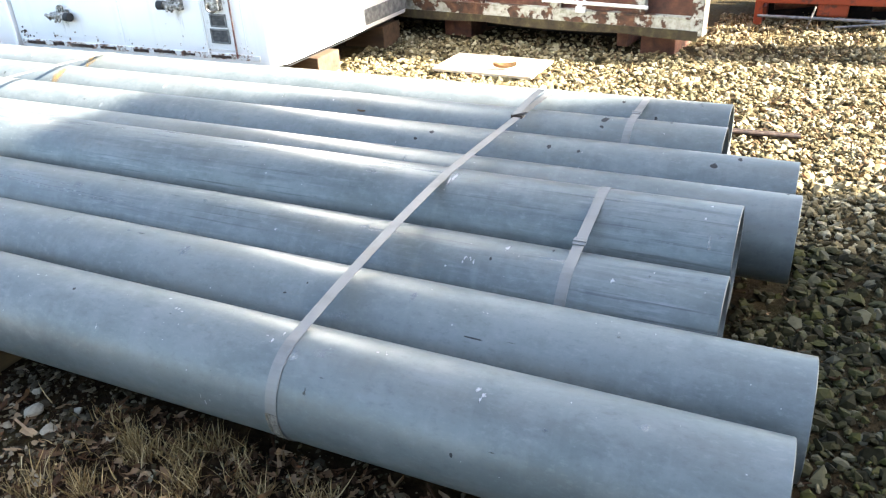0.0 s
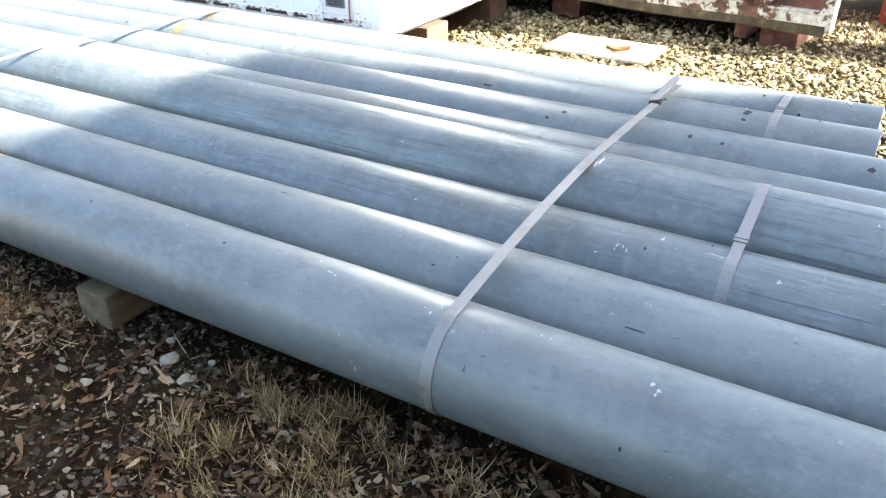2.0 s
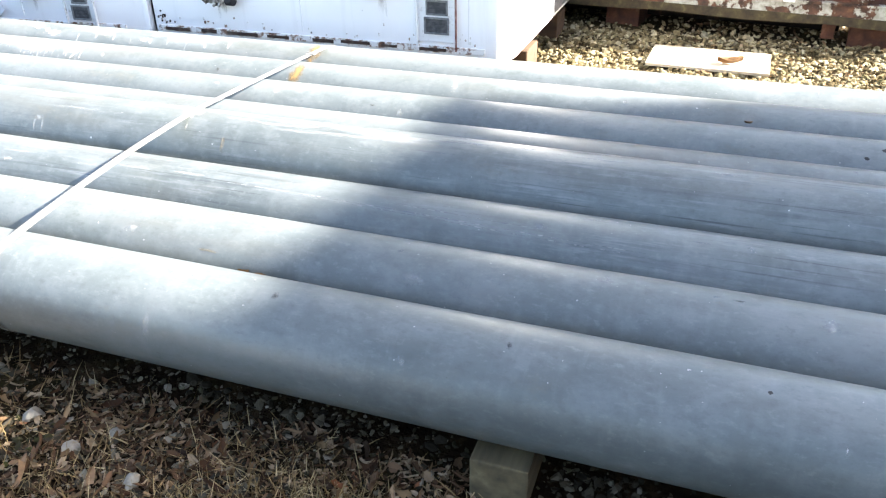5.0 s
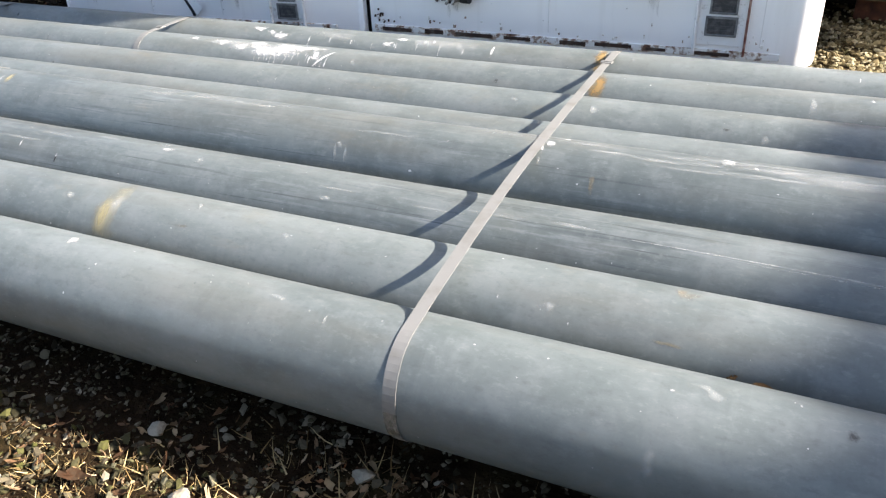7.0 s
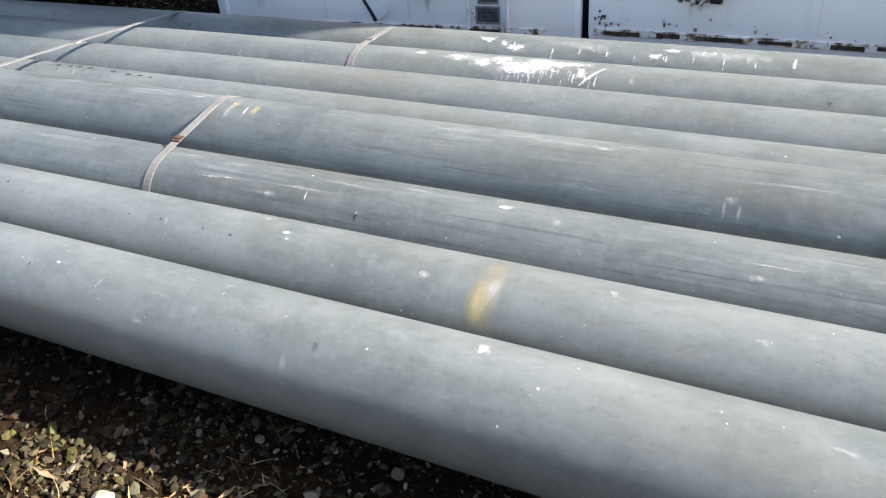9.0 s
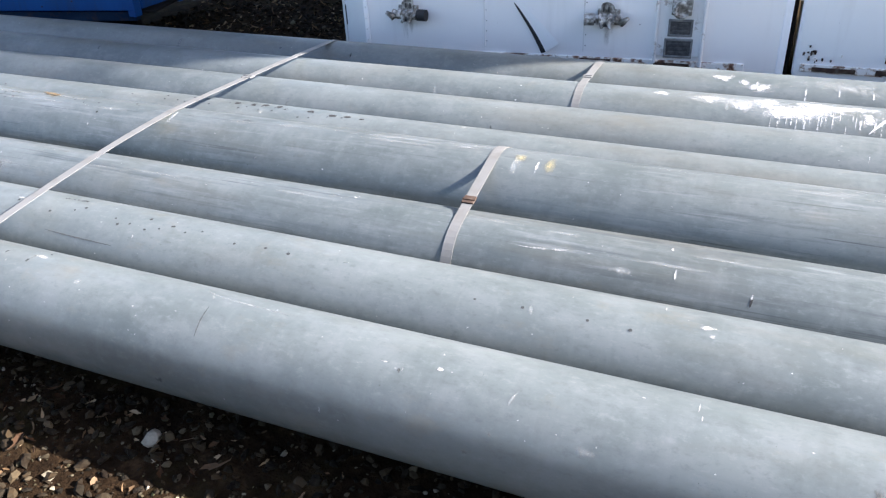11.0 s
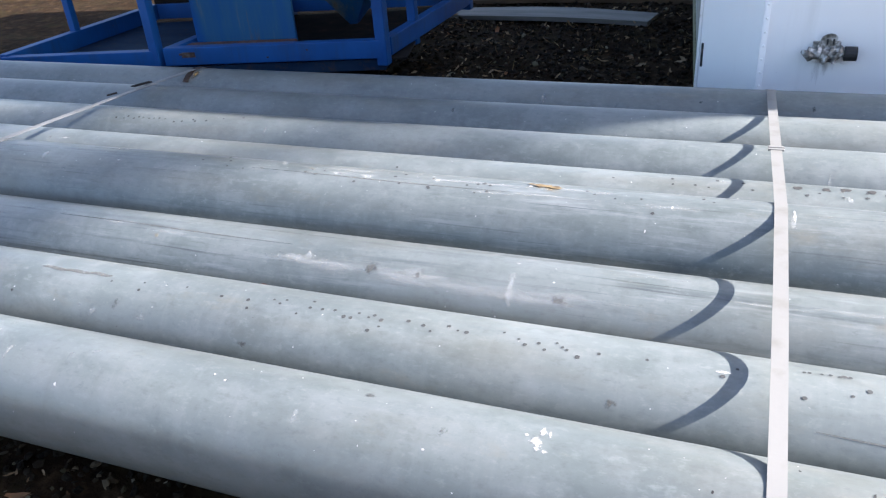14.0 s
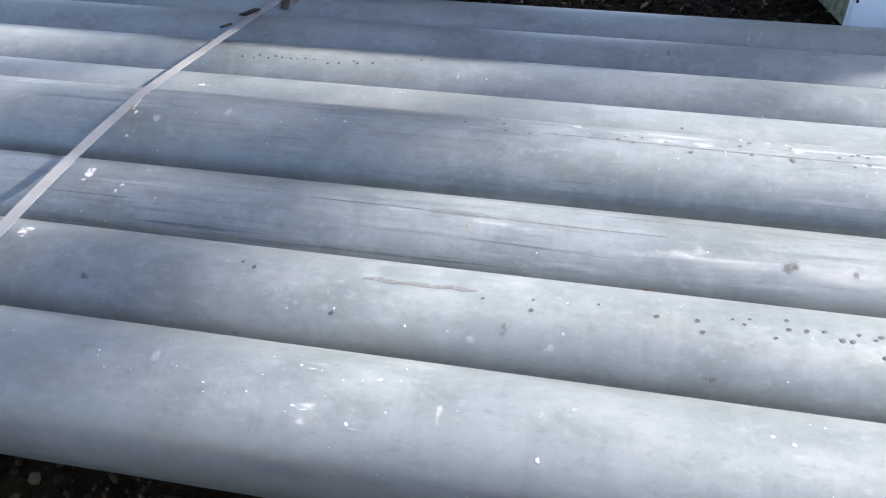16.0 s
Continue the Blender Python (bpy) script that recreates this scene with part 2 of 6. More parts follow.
base = n.ramp(n.noise(v, 2.5, 4), (0.3, (0.002, 0.034, 0.14)), (0.7, (0.004, 0.07, 0.25)))
base = n.mix(n.ramp(n.noise(n.coords((1, 1, 0.15), shift=False), 10, 5, 0.7), (0.5, 0.0), (0.75, 0.6)), base, (0.018, 0.028, 0.04))
base = n.mix(n.ramp(n.noise(v, 22, 6, 0.75), (0.66, 0.0), (0.69, 0.9)), base, (0.05, 0.03, 0.025))
n.put(Base_Color=base, Roughness=0.55, Specular_IOR_Level=0.3)

n = Nodes("dull_blue")
v = n.coords(shift=False)
base = n.ramp(n.noise(n.coords((0.4, 1, 1), shift=False), 6, 5, 0.65), (0.35, (0.003, 0.015, 0.04)), (0.65, (0.012, 0.03, 0.06)))
n.put(Base_Color=n.mix(n.ramp(n.noise(v, 16, 6, 0.7), (0.55, 0.0), (0.7, 0.7)), base, (0.05, 0.035, 0.022)), Roughness=0.8, Specular_IOR_Level=0.12)
n = Nodes("tank_blue")
v = n.coords((1, 1, 0.12), shift=False)
base = n.ramp(n.noise(v, 7, 5, 0.6), (0.36, (0.003, 0.05, 0.19)), (0.55, (0.015, 0.075, 0.16)), (0.7, (0.13, 0.14, 0.11)))
n.put(Base_Color=n.mix(n.ramp(n.noise(v, 14, 6, 0.7), (0.6, 0.0), (0.75, 0.8)), base, (0.07, 0.04, 0.02)), Roughness=0.7, Specular_IOR_Level=0.2)
# near-black steel, also used where shade fills the skid and machine
n = Nodes("dark_steel_shade")
v = n.coords(shift=False)
n.put(Base_Color=n.ramp(n.noise(v, 9, 6, 0.65), (0.35, (0.006, 0.006, 0.007)), (0.6, (0.018, 0.014, 0.012)), (0.75, (0.05, 0.03, 0.02))), Roughness=0.9, Specular_IOR_Level=0.1)
n = Nodes("timber")
v = n.coords((1, 0.15, 1))
n.put(Base_Color=n.ramp(n.noise(v, 22, 6, 0.6), (0.3, (0.05, 0.037, 0.018)), (0.55, (0.1, 0.078, 0.038)), (0.75, (0.16, 0.13, 0.07))), Roughness=0.85).bump(n.noise(v, 40, 5), 0.4, 0.004)
n = Nodes("brown_timber")
v = n.coords((0.2, 1, 1))
n.put(Base_Color=n.ramp(n.noise(v, 18, 6, 0.6), (0.3, (0.04, 0.022, 0.011)), (0.7, (0.11, 0.065, 0.034))), Roughness=0.85).bump(n.noise(v, 40, 5), 0.4, 0.004)
n = Nodes("pale_board")
v = n.coords((0.12, 1, 1), shift=False)
n.put(Base_Color=n.ramp(n.noise(v, 16, 6, 0.6), (0.3, (0.36, 0.3, 0.21)), (0.7, (0.5, 0.44, 0.34))), Roughness=0.8).bump(n.noise(v, 40, 4), 0.3, 0.003)
n = Nodes("weathered_plank")
v = n.coords((0.1, 1, 1), shift=False)
n.put(Base_Color=n.ramp(n.noise(v, 16, 6, 0.6), (0.3, (0.06, 0.058, 0.05)), (0.7, (0.15, 0.145, 0.13))), Roughness=0.9).bump(n.noise(v, 40, 4), 0.4, 0.004)

# ground: dark wet soil by the stack, pale stone dust where the gravel lies
n = Nodes("ground_soil")
v = n.coords(world=True)
soil = n.ramp(n.noise(v, 14, 8, 0.65), (0.3, (0.007, 0.004, 0.002)), (0.55, (0.022, 0.013, 0.0065)), (0.75, (0.062, 0.04, 0.02)))
grit = n.ramp(n.noise(v, 45, 6, 0.7), (0.38, (0.022, 0.016, 0.007)), (0.56, (0.065, 0.05, 0.022)), (0.72, (0.13, 0.105, 0.055)))
moss = n.ramp(n.noise(v, 5, 5, 0.6), (0.52, 0.0), (0.68, 0.35))
sep = n.node("ShaderNodeSeparateXYZ", Vector=v)
edge = n.calc("MULTIPLY", n.noise(v, 2.2, 4), 1.6, False)
right = n.calc("ADD", n.calc("MULTIPLY", sep.outputs[0], 1.3, False), edge, False)
back = n.calc("ADD", n.calc("MULTIPLY", n.calc("SUBTRACT", sep.outputs[1], 2.9, False), 2.0), n.calc("SUBTRACT", n.calc("MULTIPLY", n.calc("ADD", sep.outputs[0], 5.6, False), 1.2), 2.2, False), False)
front = n.calc("ADD", n.calc("MULTIPLY", n.calc("SUBTRACT", sep.outputs[1], 0.7, False), 1.2, False), edge)
gravelly = n.calc("MAXIMUM", n.calc("MULTIPLY", n.calc("SUBTRACT", right, 0.6), front), n.calc("MULTIPLY", n.calc("ADD", back, edge), 0.8))
base = n.mix(gravelly, soil, grit)
# unseen pale ground in front, added to bounce light onto boxes and pipes
bounce_tone = n.ramp(n.noise(v, 30, 6, 0.7), (0.35, (0.22, 0.165, 0.11)), (0.7, (0.36, 0.29, 0.215)))
yard = n.calc("MULTIPLY", n.calc("ADD", n.calc("MULTIPLY", sep.outputs[1], -1.0, False), n.calc("SUBTRACT", n.calc("MULTIPLY", edge, 0.25, False), 1.45, False), False), 3.0)
base = n.mix(yard, base, bounce_tone)
base = n.mix(n.calc("MULTIPLY", moss, 0.7), base, (0.045, 0.042, 0.013))
n.put(Base_Color=base, Roughness=1.0, Specular_IOR_Level=0.05).bump(n.noise(v, 55, 6, 0.7), 0.9, 0.02)


def island_material(name, rough, *stops):
    m = Nodes(name)
    rnd = m.node("ShaderNodeNewGeometry").outputs["Random Per Island"]
    col = m.ramp(rnd, *stops)
    for e in m.tree.nodes:
        if e.bl_idname == "ShaderNodeValToRGB":
            e.color_ramp.interpolation = "LINEAR"
    v = m.coords(world=True)
    col = m.mix(m.ramp(m.noise(v, 60, 5, 0.65), (0.4, 0.0), (0.72, 0.55)), col, m.mix(0.75, col, (0.05, 0.045, 0.03)))
    m.put(Base_Color=col, Roughness=rough, Specular_IOR_Level=0.12).bump(m.noise(v, 110, 4), 0.4, 0.004)


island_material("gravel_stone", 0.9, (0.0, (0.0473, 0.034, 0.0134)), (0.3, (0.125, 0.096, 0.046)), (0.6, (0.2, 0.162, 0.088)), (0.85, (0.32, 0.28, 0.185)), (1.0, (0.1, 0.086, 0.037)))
island_material("dirty_stone", 0.9, (0.0, (0.0138, 0.0102, 0.00504)), (0.5, (0.043, 0.0357, 0.0185)), (0.8, (0.086, 0.0748, 0.042)), (0.96, (0.224, 0.2, 0.143)), (1.0, (0.0602, 0.0612, 0.0185)))
# mossy stone, its tone lowered for the shade by the pipe ends
island_material("mossy_dark_stone", 0.9, (0.0, (0.00936, 0.007956, 0.003276)), (0.35, (0.02816, 0.02449, 0.009828)), (0.6, (0.05031, 0.04508, 0.01833)), (0.78, (0.05702, 0.05569, 0.0131)), (0.93, (0.1271, 0.1139, 0.07535)), (1.0, (0.02683, 0.02917, 0.006552)))
island_material("flat_chip", 0.85, (0.0, (0.0172, 0.0127, 0.00756)), (0.5, (0.0533, 0.0425, 0.026)), (0.85, (0.112, 0.0935, 0.0605)), (1.0, (0.284, 0.246, 0.185)))
island_material("brown_leaf", 0.85, (0.0, (0.018, 0.008, 0.004)), (0.4, (0.07, 0.034, 0.016)), (0.7, (0.14, 0.08, 0.042)), (0.9, (0.25, 0.17, 0.1)), (1.0, (0.36, 0.28, 0.185)))
island_material("dark_clod", 0.95, (0.0, (0.0045, 0.00285, 0.00165)), (0.6, (0.0165, 0.0105, 0.005625)), (0.92, (0.045, 0.03, 0.015)), (1.0, (0.0975, 0.075, 0.045)))
island_material("mulch", 0.95, (0.0, (0.0032, 0.002, 0.0012)), (0.6, (0.008, 0.00416, 0.00208)), (0.93, (0.0208, 0.0096, 0.0048)), (1.0, (0.072, 0.056, 0.036)))
island_material("dead_leaf", 0.85, (0.0, (0.0387, 0.0204, 0.00924)), (0.4, (0.138, 0.085, 0.042)), (0.7, (0.232, 0.157, 0.084)), (0.9, (0.344, 0.264, 0.168)), (1.0, (0.189, 0.068, 0.0252)))
island_material("straw", 0.8, (0.0, (0.085, 0.05, 0.018)), (0.4, (0.19, 0.13, 0.053)), (0.75, (0.32, 0.235, 0.11)), (1.0, (0.5, 0.4, 0.22)))
island_material("bark", 0.9, (0.0, (0.06, 0.05, 0.04)), (1.0, (0.1, 0.085, 0.07)))
island_material("pale_stone", 0.85, (0.0, (0.13, 0.11, 0.08)), (1.0, (0.3, 0.265, 0.205)))
n = Nodes("orange_leaf")
n.put(Base_Color=(0.13, 0.04, 0.018, 1), Roughness=0.7)
n = Nodes("tan_leaf")
n.put(Base_Color=(0.18, 0.1, 0.04, 1), Roughness=0.8)
n = Nodes("dried_mud")
n.put(Base_Color=n.ramp(n.noise(n.coords(shift=False), 60, 4), (0.4, (0.05, 0.032, 0.014)), (0.62, (0.14, 0.1, 0.05))), Roughness=0.95)
n = Nodes("grey_green_end")
n.put(Base_Color=n.ramp(n.noise(n.coords((1, 1, 0.2)), 9, 5), (0.3, (0.24, 0.25, 0.22)), (0.7, (0.42, 0.43, 0.4))), Roughness=0.6)
n = Nodes("plain_cladding")
n.put(Base_Color=n.ramp(n.noise(n.coords((1, 1, 0.1)), 6, 4), (0.3, (0.3, 0.3, 0.29)), (0.7, (0.4, 0.4, 0.38))), Roughness=0.7)


# ---- shape helpers ----
def chain(ob):
    m = Matrix.Identity(4)
    while ob:
        m = ob.matrix_basis @ m
        ob = ob.parent
    return m


def thing(name, at, label, category, group="", turn=0.0):
    ob = new(name)
    ob.empty_display_size = 0.1
    ob.matrix_basis = pose(*at, 0, 0, turn)
    return tagged(ob, label, category, group)


def part(name, bm, material, parent=None, label="", world=True, smooth=False):
    """Links a bmesh as one mesh object, under parent if one is given; world: the bmesh is in the world's coordinates."""
    if parent and world:
        bm.transform(chain(parent).inverted())
    me = bpy.data.meshes.new(name)
    bm.to_mesh(me)
    bm.free()
    me.materials.append(MATS[material])
    if smooth:
        me.shade_smooth()
    ob = new(name, me)
    ob.parent = parent
    if label:
        ob["label"] = label
    return ob


def block(lo, hi, bevel=0.004, bm=None, turn=None):
    out = bm or bmesh.new()
    b = bmesh.new()
    bmesh.ops.create_cube(b, size=1)
    for v in b.verts:
        v.co = Vector([(lo[i] + hi[i]) / 2 + v.co[i] * (hi[i] - lo[i]) for i in range(3)])
    if bevel:
        bmesh.ops.bevel(b, geom=b.edges[:], offset=bevel, segments=2, profile=0.6, affect="EDGES")
    if turn:
        b.transform(turn)
    me = bpy.data.meshes.new("tmp")
    b.to_mesh(me)
    b.free()
    out.from_mesh(me)
    bpy.data.meshes.remove(me)
    return out


def beam(p, q, wide, high, bevel=0.005, bm=None):
    """A bar from p to q, wide across and high upward."""
    p, q = Vector(p), Vector(q)
    along = (q - p).normalized()
    side = along.cross((0, 0, 1)) if abs(along.z) < 0.95 else Vector((1, 0, 0))
    side.normalize()
    up = side.cross(along)
    m = Matrix((along, side, up)).transposed().to_4x4()
    m.translation = p
    return block((0, -wide / 2, -high / 2), ((q - p).length, wide / 2, high / 2), bevel, bm, m)


def rod(p, q, r, seg=12, r2=None, bm=None):
    p, q = Vector(p), Vector(q)
    out = bm or bmesh.new()
    turn = (q - p).to_track_quat("Z", "Y").to_matrix().to_4x4()
    turn.translation = (p + q) / 2
    bmesh.ops.create_cone(out, cap_ends=True, segments=seg, radius1=r, radius2=r if r2 is None else r2, depth=(q - p).length, matrix=turn)
    return out


def ring_of(c, axis, big, small, bm=None, seg=20, sides=8):
    """A torus round axis at c."""
    out = bm or bmesh.new()
    turn = Vector(axis).to_track_quat("Z", "Y").to_matrix()
    rows = []
    for i in range(seg):
        a = 2 * math.pi * i / seg
        row = []
        for j in range(sides):
            b = 2 * math.pi * j / sides
            r = big + small * math.cos(b)
            row.append(out.verts.new(Vector(c) + turn @ Vector((r * math.cos(a), r * math.sin(a), small * math.sin(b)))))
        rows.append(row)
    for i in range(seg):
        for j in range(sides):
            out.faces.new((rows[i][j], rows[(i + 1) % seg][j], rows[(i + 1) % seg][(j + 1) % sides], rows[i][(j + 1) % sides]))
    return out


def ribbon(points, wide, thick=0.0014, closed=False, shear=0.0):
    """A flat band along points (y, z, x), wide along x."""
    bm = bmesh.new()
    rows = []
    count = len(points)
    for i, (y, z, x) in enumerate(points):
        a, b = points[(i - 1) % count if closed else max(i - 1, 0)], points[(i + 1) % count if closed else min(i + 1, count - 1)]
        t = Vector((0, b[0] - a[0], b[1] - a[1])).normalized()
        nrm = Vector((0, -t.z, t.y))
        c = Vector((x, y, z))
        rows.append([bm.verts.new(c + Vector((s * wide / 2, 0, 0)) + nrm * k * thick) for s, k in ((-1, 0), (1, 0), (1, 1), (-1, 1))])
    for i in range(count if closed else count - 1):
        a, b = rows[i], rows[(i + 1) % count]
        for j in range(4):
            bm.faces.new((a[j], a[(j + 1) % 4], b[(j + 1) % 4], b[j]))
    if not closed:
        bm.faces.new(rows[0])
        bm.faces.new(rows[-1][::-1])
    bmesh.ops.recalc_face_normals(bm, faces=bm.faces[:])
    return bm


# ---- ground: one sheet to the horizon, uneven near the stack ----
GROUND = -0.03


def ground_z(x, y):
    near = max(0.0, 1.0 - max(0.0, abs(x + 4) - 8, abs(y - 1.5) - 6) / 4)
    h = 0.028 * noise.noise(Vector((x * 0.9, y * 0.9, 3.1))) + 0.013 * noise.noise(Vector((x * 4.5, y * 4.5, 7.7)))
    return GROUND + near * h


def axis_lines(lo, hi, step):
    fine = list(np.arange(lo, hi + step / 2, step))
    far = [1, 3, 8, 20, 60, 200, 700, 2000]
    return [lo - d for d in far[::-1]] + fine + [hi + d for d in far]


def make_ground():
    xs, ys = axis_lines(-12.5, 3.0, 0.07), axis_lines(-1.6, 7.0, 0.07)
    verts = [(x, y, ground_z(x, y)) for y in ys for x in xs]
    w = len(xs)
    faces = [(j * w + i, j * w + i + 1, (j + 1) * w + i + 1, (j + 1) * w + i) for j in range(len(ys) - 1) for i in range(w - 1)]
    me = bpy.data.meshes.new("ground")
    me.from_pydata(verts, [], faces)
    me.shade_smooth()
    me.materials.append(MATS["ground_soil"])
    tagged(new("ground", me), "dark wet soil and pale gravel yard", "ground", kind="structure")


make_ground()

# ---- the pipes ----
R = 0.1365
LEFT = -12.0
#        y       z       radius  right end
PIPES = {
    "A": (0.0, 0.2265, R, 0.19), "B": (0.2825, 0.2268, R, 0.218), "C": (0.5635, 0.2285, R, 0.006), "D": (0.8505, 0.2758, 0.155, 0.001),
    "E": (1.1365, 0.2260, R, 0.147), "F": (1.4145, 0.2250, R, 0.127), "G": (1.6885, 0.2265, R, -0.133), "H": (1.9655, 0.2278, R, -0.146),
}
MADE = {}


def make_pipe(key, label, material):
    y, z, r, x1 = PIPES[key]
    bm = bmesh.new()
    wall, seg = 0.0085, 96
    # stations along the pipe: a worn, slightly rounded lip at each end
    stations = [(x1 - 0.0015, r - wall), (x1, r - wall + 0.0015), (x1, r - 0.002), (x1 - 0.002, r)]
    stations += [(x, r) for x in np.linspace(x1 - 0.3, LEFT + 0.3, 22)]
    stations += [(LEFT + 0.002, r), (LEFT, r - 0.002), (LEFT, r - wall + 0.0015), (LEFT + 0.0015, r - wall), (LEFT + 3, r - wall), (x1 - 3, r - wall)]
    rows = []
    for k, (x, rad) in enumerate(stations):
        rows.append([bm.verts.new((x - x1, rad * math.sin(2 * math.pi * i / seg), rad * math.cos(2 * math.pi * i / seg))) for i in range(seg)])
    for a, b in zip(rows, rows[1:] + rows[:1]):
        for i in range(seg):
            bm.faces.new((a[i], a[(i + 1) % seg], b[(i + 1) % seg], b[i]))
    bmesh.ops.recalc_face_normals(bm, faces=bm.faces[:])
    ob = part("steel_pipe", bm, material, smooth=True)
    ob.data.set_sharp_from_angle(angle=radians(35))
    ob.location = (x1, y, z)
    MADE[key] = ob
    return tagged(ob, label, "pipe", "pipes of the strapped stack")


make_pipe("A", "grey galvanised steel pipe with droppings, front of the stack", "zinc")
make_pipe("B", "grey galvanised steel pipe with pitted top and yellow stain", "zinc")
make_pipe("C", "grey galvanised steel pipe, white scratches, strapped to a thicker pipe", "brushed_zinc")
make_pipe("D", "thicker brushed grey steel pipe riding high in the stack", "brushed_zinc")
make_pipe("E", "grey galvanised steel pipe with pitted top, behind the thick pipe", "zinc")
make_pipe("F", "grey galvanised steel pipe with dark spots near its end", "zinc")
make_pipe("G", "grey galvanised steel pipe splashed with white paint", "zinc")
make_pipe("H", "grey galvanised steel pipe at the back, paint runs and rust", "zinc")


def smear(key, x, a, long, round_, material="splash_white", name="dropping", label="", ragged=0.55, lift=0.0007, n=22):
    """A ragged flat patch on a pipe at x, turned a radians from its top towards the front."""
    _, _, r, x1 = PIPES[key]
    bm = bmesh.new()
    rnd = random.Random(hash_of(key, x, a))
    wob = [1 + ragged * rnd.uniform(-1, 0.7) for _ in range(n)]
    for _ in range(1 if material == "splash_white" else 2):
        wob = [(wob[i - 1] + 2 * wob[i] + wob[(i + 1) % n]) / 4 for i in range(n)]
    rows, far = [], bm.loops.layers.uv.new("far")
    rings = (0.07, 1.0) if max(long, round_) < 0.02 else (0.05, 0.3, 0.55, 0.8, 1.0) if max(long, round_) < 0.12 else (0.04, 0.15, 0.27, 0.4, 0.55, 0.7, 0.85, 1.0)
    ratio = {}
    for k in rings:
        row = []
        for i in range(n):
            t = 2 * math.pi * i / n
            u, v = x - x1 + long / 2 * k * wob[i] * math.cos(t), a + round_ / 2 * k * wob[i] * math.sin(t) / r
            row.append(bm.verts.new((u, -(r + lift) * math.sin(v), (r + lift) * math.cos(v))))
            ratio[row[-1]] = k
        rows.append(row)
    bm.faces.new(rows[0])
    for p, q in zip(rows, rows[1:]):
        for i in range(n):
            bm.faces.new((p[i], p[(i + 1) % n], q[(i + 1) % n], q[i]))
    for face in bm.faces:
        for loop in face.loops:
            loop[far].uv = (ratio[loop.vert], 0)
    bmesh.ops.recalc_face_normals(bm, faces=bm.faces[:])
    return part(name, bm, material, MADE[key], label, world=False, smooth=True)


def hash_of(key, x, a):
    return int(ord(key) * 1009 + round(x * 100) * 31 + round(a * 100) * 7)


def scratch(key, x0, a0, x1, a1, wide=0.004, material="scratch", name="scratch", wave=0.02):
    """A thin line drawn on a pipe."""
    _, _, r, xe = PIPES[key]
    bm = bmesh.new()
    steps, rows = 14, []
    for i in range(steps + 1):
        t = i / steps
        w = wide * (0.3 + 0.7 * math.sin(math.pi * t)) / 2
        x, a = x0 + (x1 - x0) * t - xe, a0 + (a1 - a0) * t + wave * math.sin(5 * t + x0)
        rr = r + 0.0009
        long = abs(x1 - x0) > r * abs(a1 - a0)
        rows.append([bm.verts.new((x + (0 if long else s * w), -rr * math.sin(a + (s * w / r if long else 0)), rr * math.cos(a + (s * w / r if long else 0)))) for s in (-1, 1)])
    for p, q in zip(rows, rows[1:]):
        bm.faces.new((p[0], p[1], q[1], q[0]))
    bmesh.ops.recalc_face_normals(bm, faces=bm.faces[:])
    return part(name, bm, material, MADE[key], world=False)


# ---- timbers under the stack ----
def make_timber(x):
    ob = part("support_timber", block((-0.068, -0.12, -0.058), (0.068, 2.16, 0.058), 0.006), "timber")
    ob.location = (x, 0, 0.031)
    return tagged(ob, "sawn square timber carrying the pipe stack", "timber", "timbers under the pipes")


make_timber(-2.06)
make_timber(-10.4)


# ---- steel straps ----
def arc(key, a0, a1, x, gap=0.0012, steps=14):
    """Points (y, z, x) round a pipe from angle a0 to a1, measured from its top towards the back."""
    y, z, r, _ = PIPES[key]
    return [(y + (r + gap) * math.sin(a), z + (r + gap) * math.cos(a), x) for a in np.linspace(a0, a1, steps)]


def tangent(k1, k2):
    """The angle at which a taut band leaves pipe k1 for the top of pipe k2."""
    (y1, z1, r1, _), (y2, z2, r2, _) = PIPES[k1], PIPES[k2]
    d = math.hypot(y2 - y1, z2 - z1)
    return -math.atan2(z2 - z1, y2 - y1) - math.asin((r2 - r1) / d)


def between(p, q, steps=10, sag=0.0):
    return [(p[0] + (q[0] - p[0]) * t, p[1] + (q[1] - p[1]) * t - sag * 4 * t * (1 - t), p[2] + (q[2] - p[2]) * t) for t in [i / steps for i in range(1, steps)]]


def clip_box(y, z, x, tilt, parent, material="strap_steel", wide=0.044, long=0.035):
    m = Matrix.Translation((x, y, z)) @ pose(0, 0, 0, math.degrees(tilt))
    bm = block((-wide / 2, -long / 2, -0.001), (wide / 2, long / 2, 0.0045), 0.0015, None, m)
    block((-wide / 2 - 0.001, -0.004, 0.004), (wide / 2 + 0.001, 0.003, 0.007), 0.001, bm, m)
    return part("seal", bm, material, parent, "crimped steel seal")


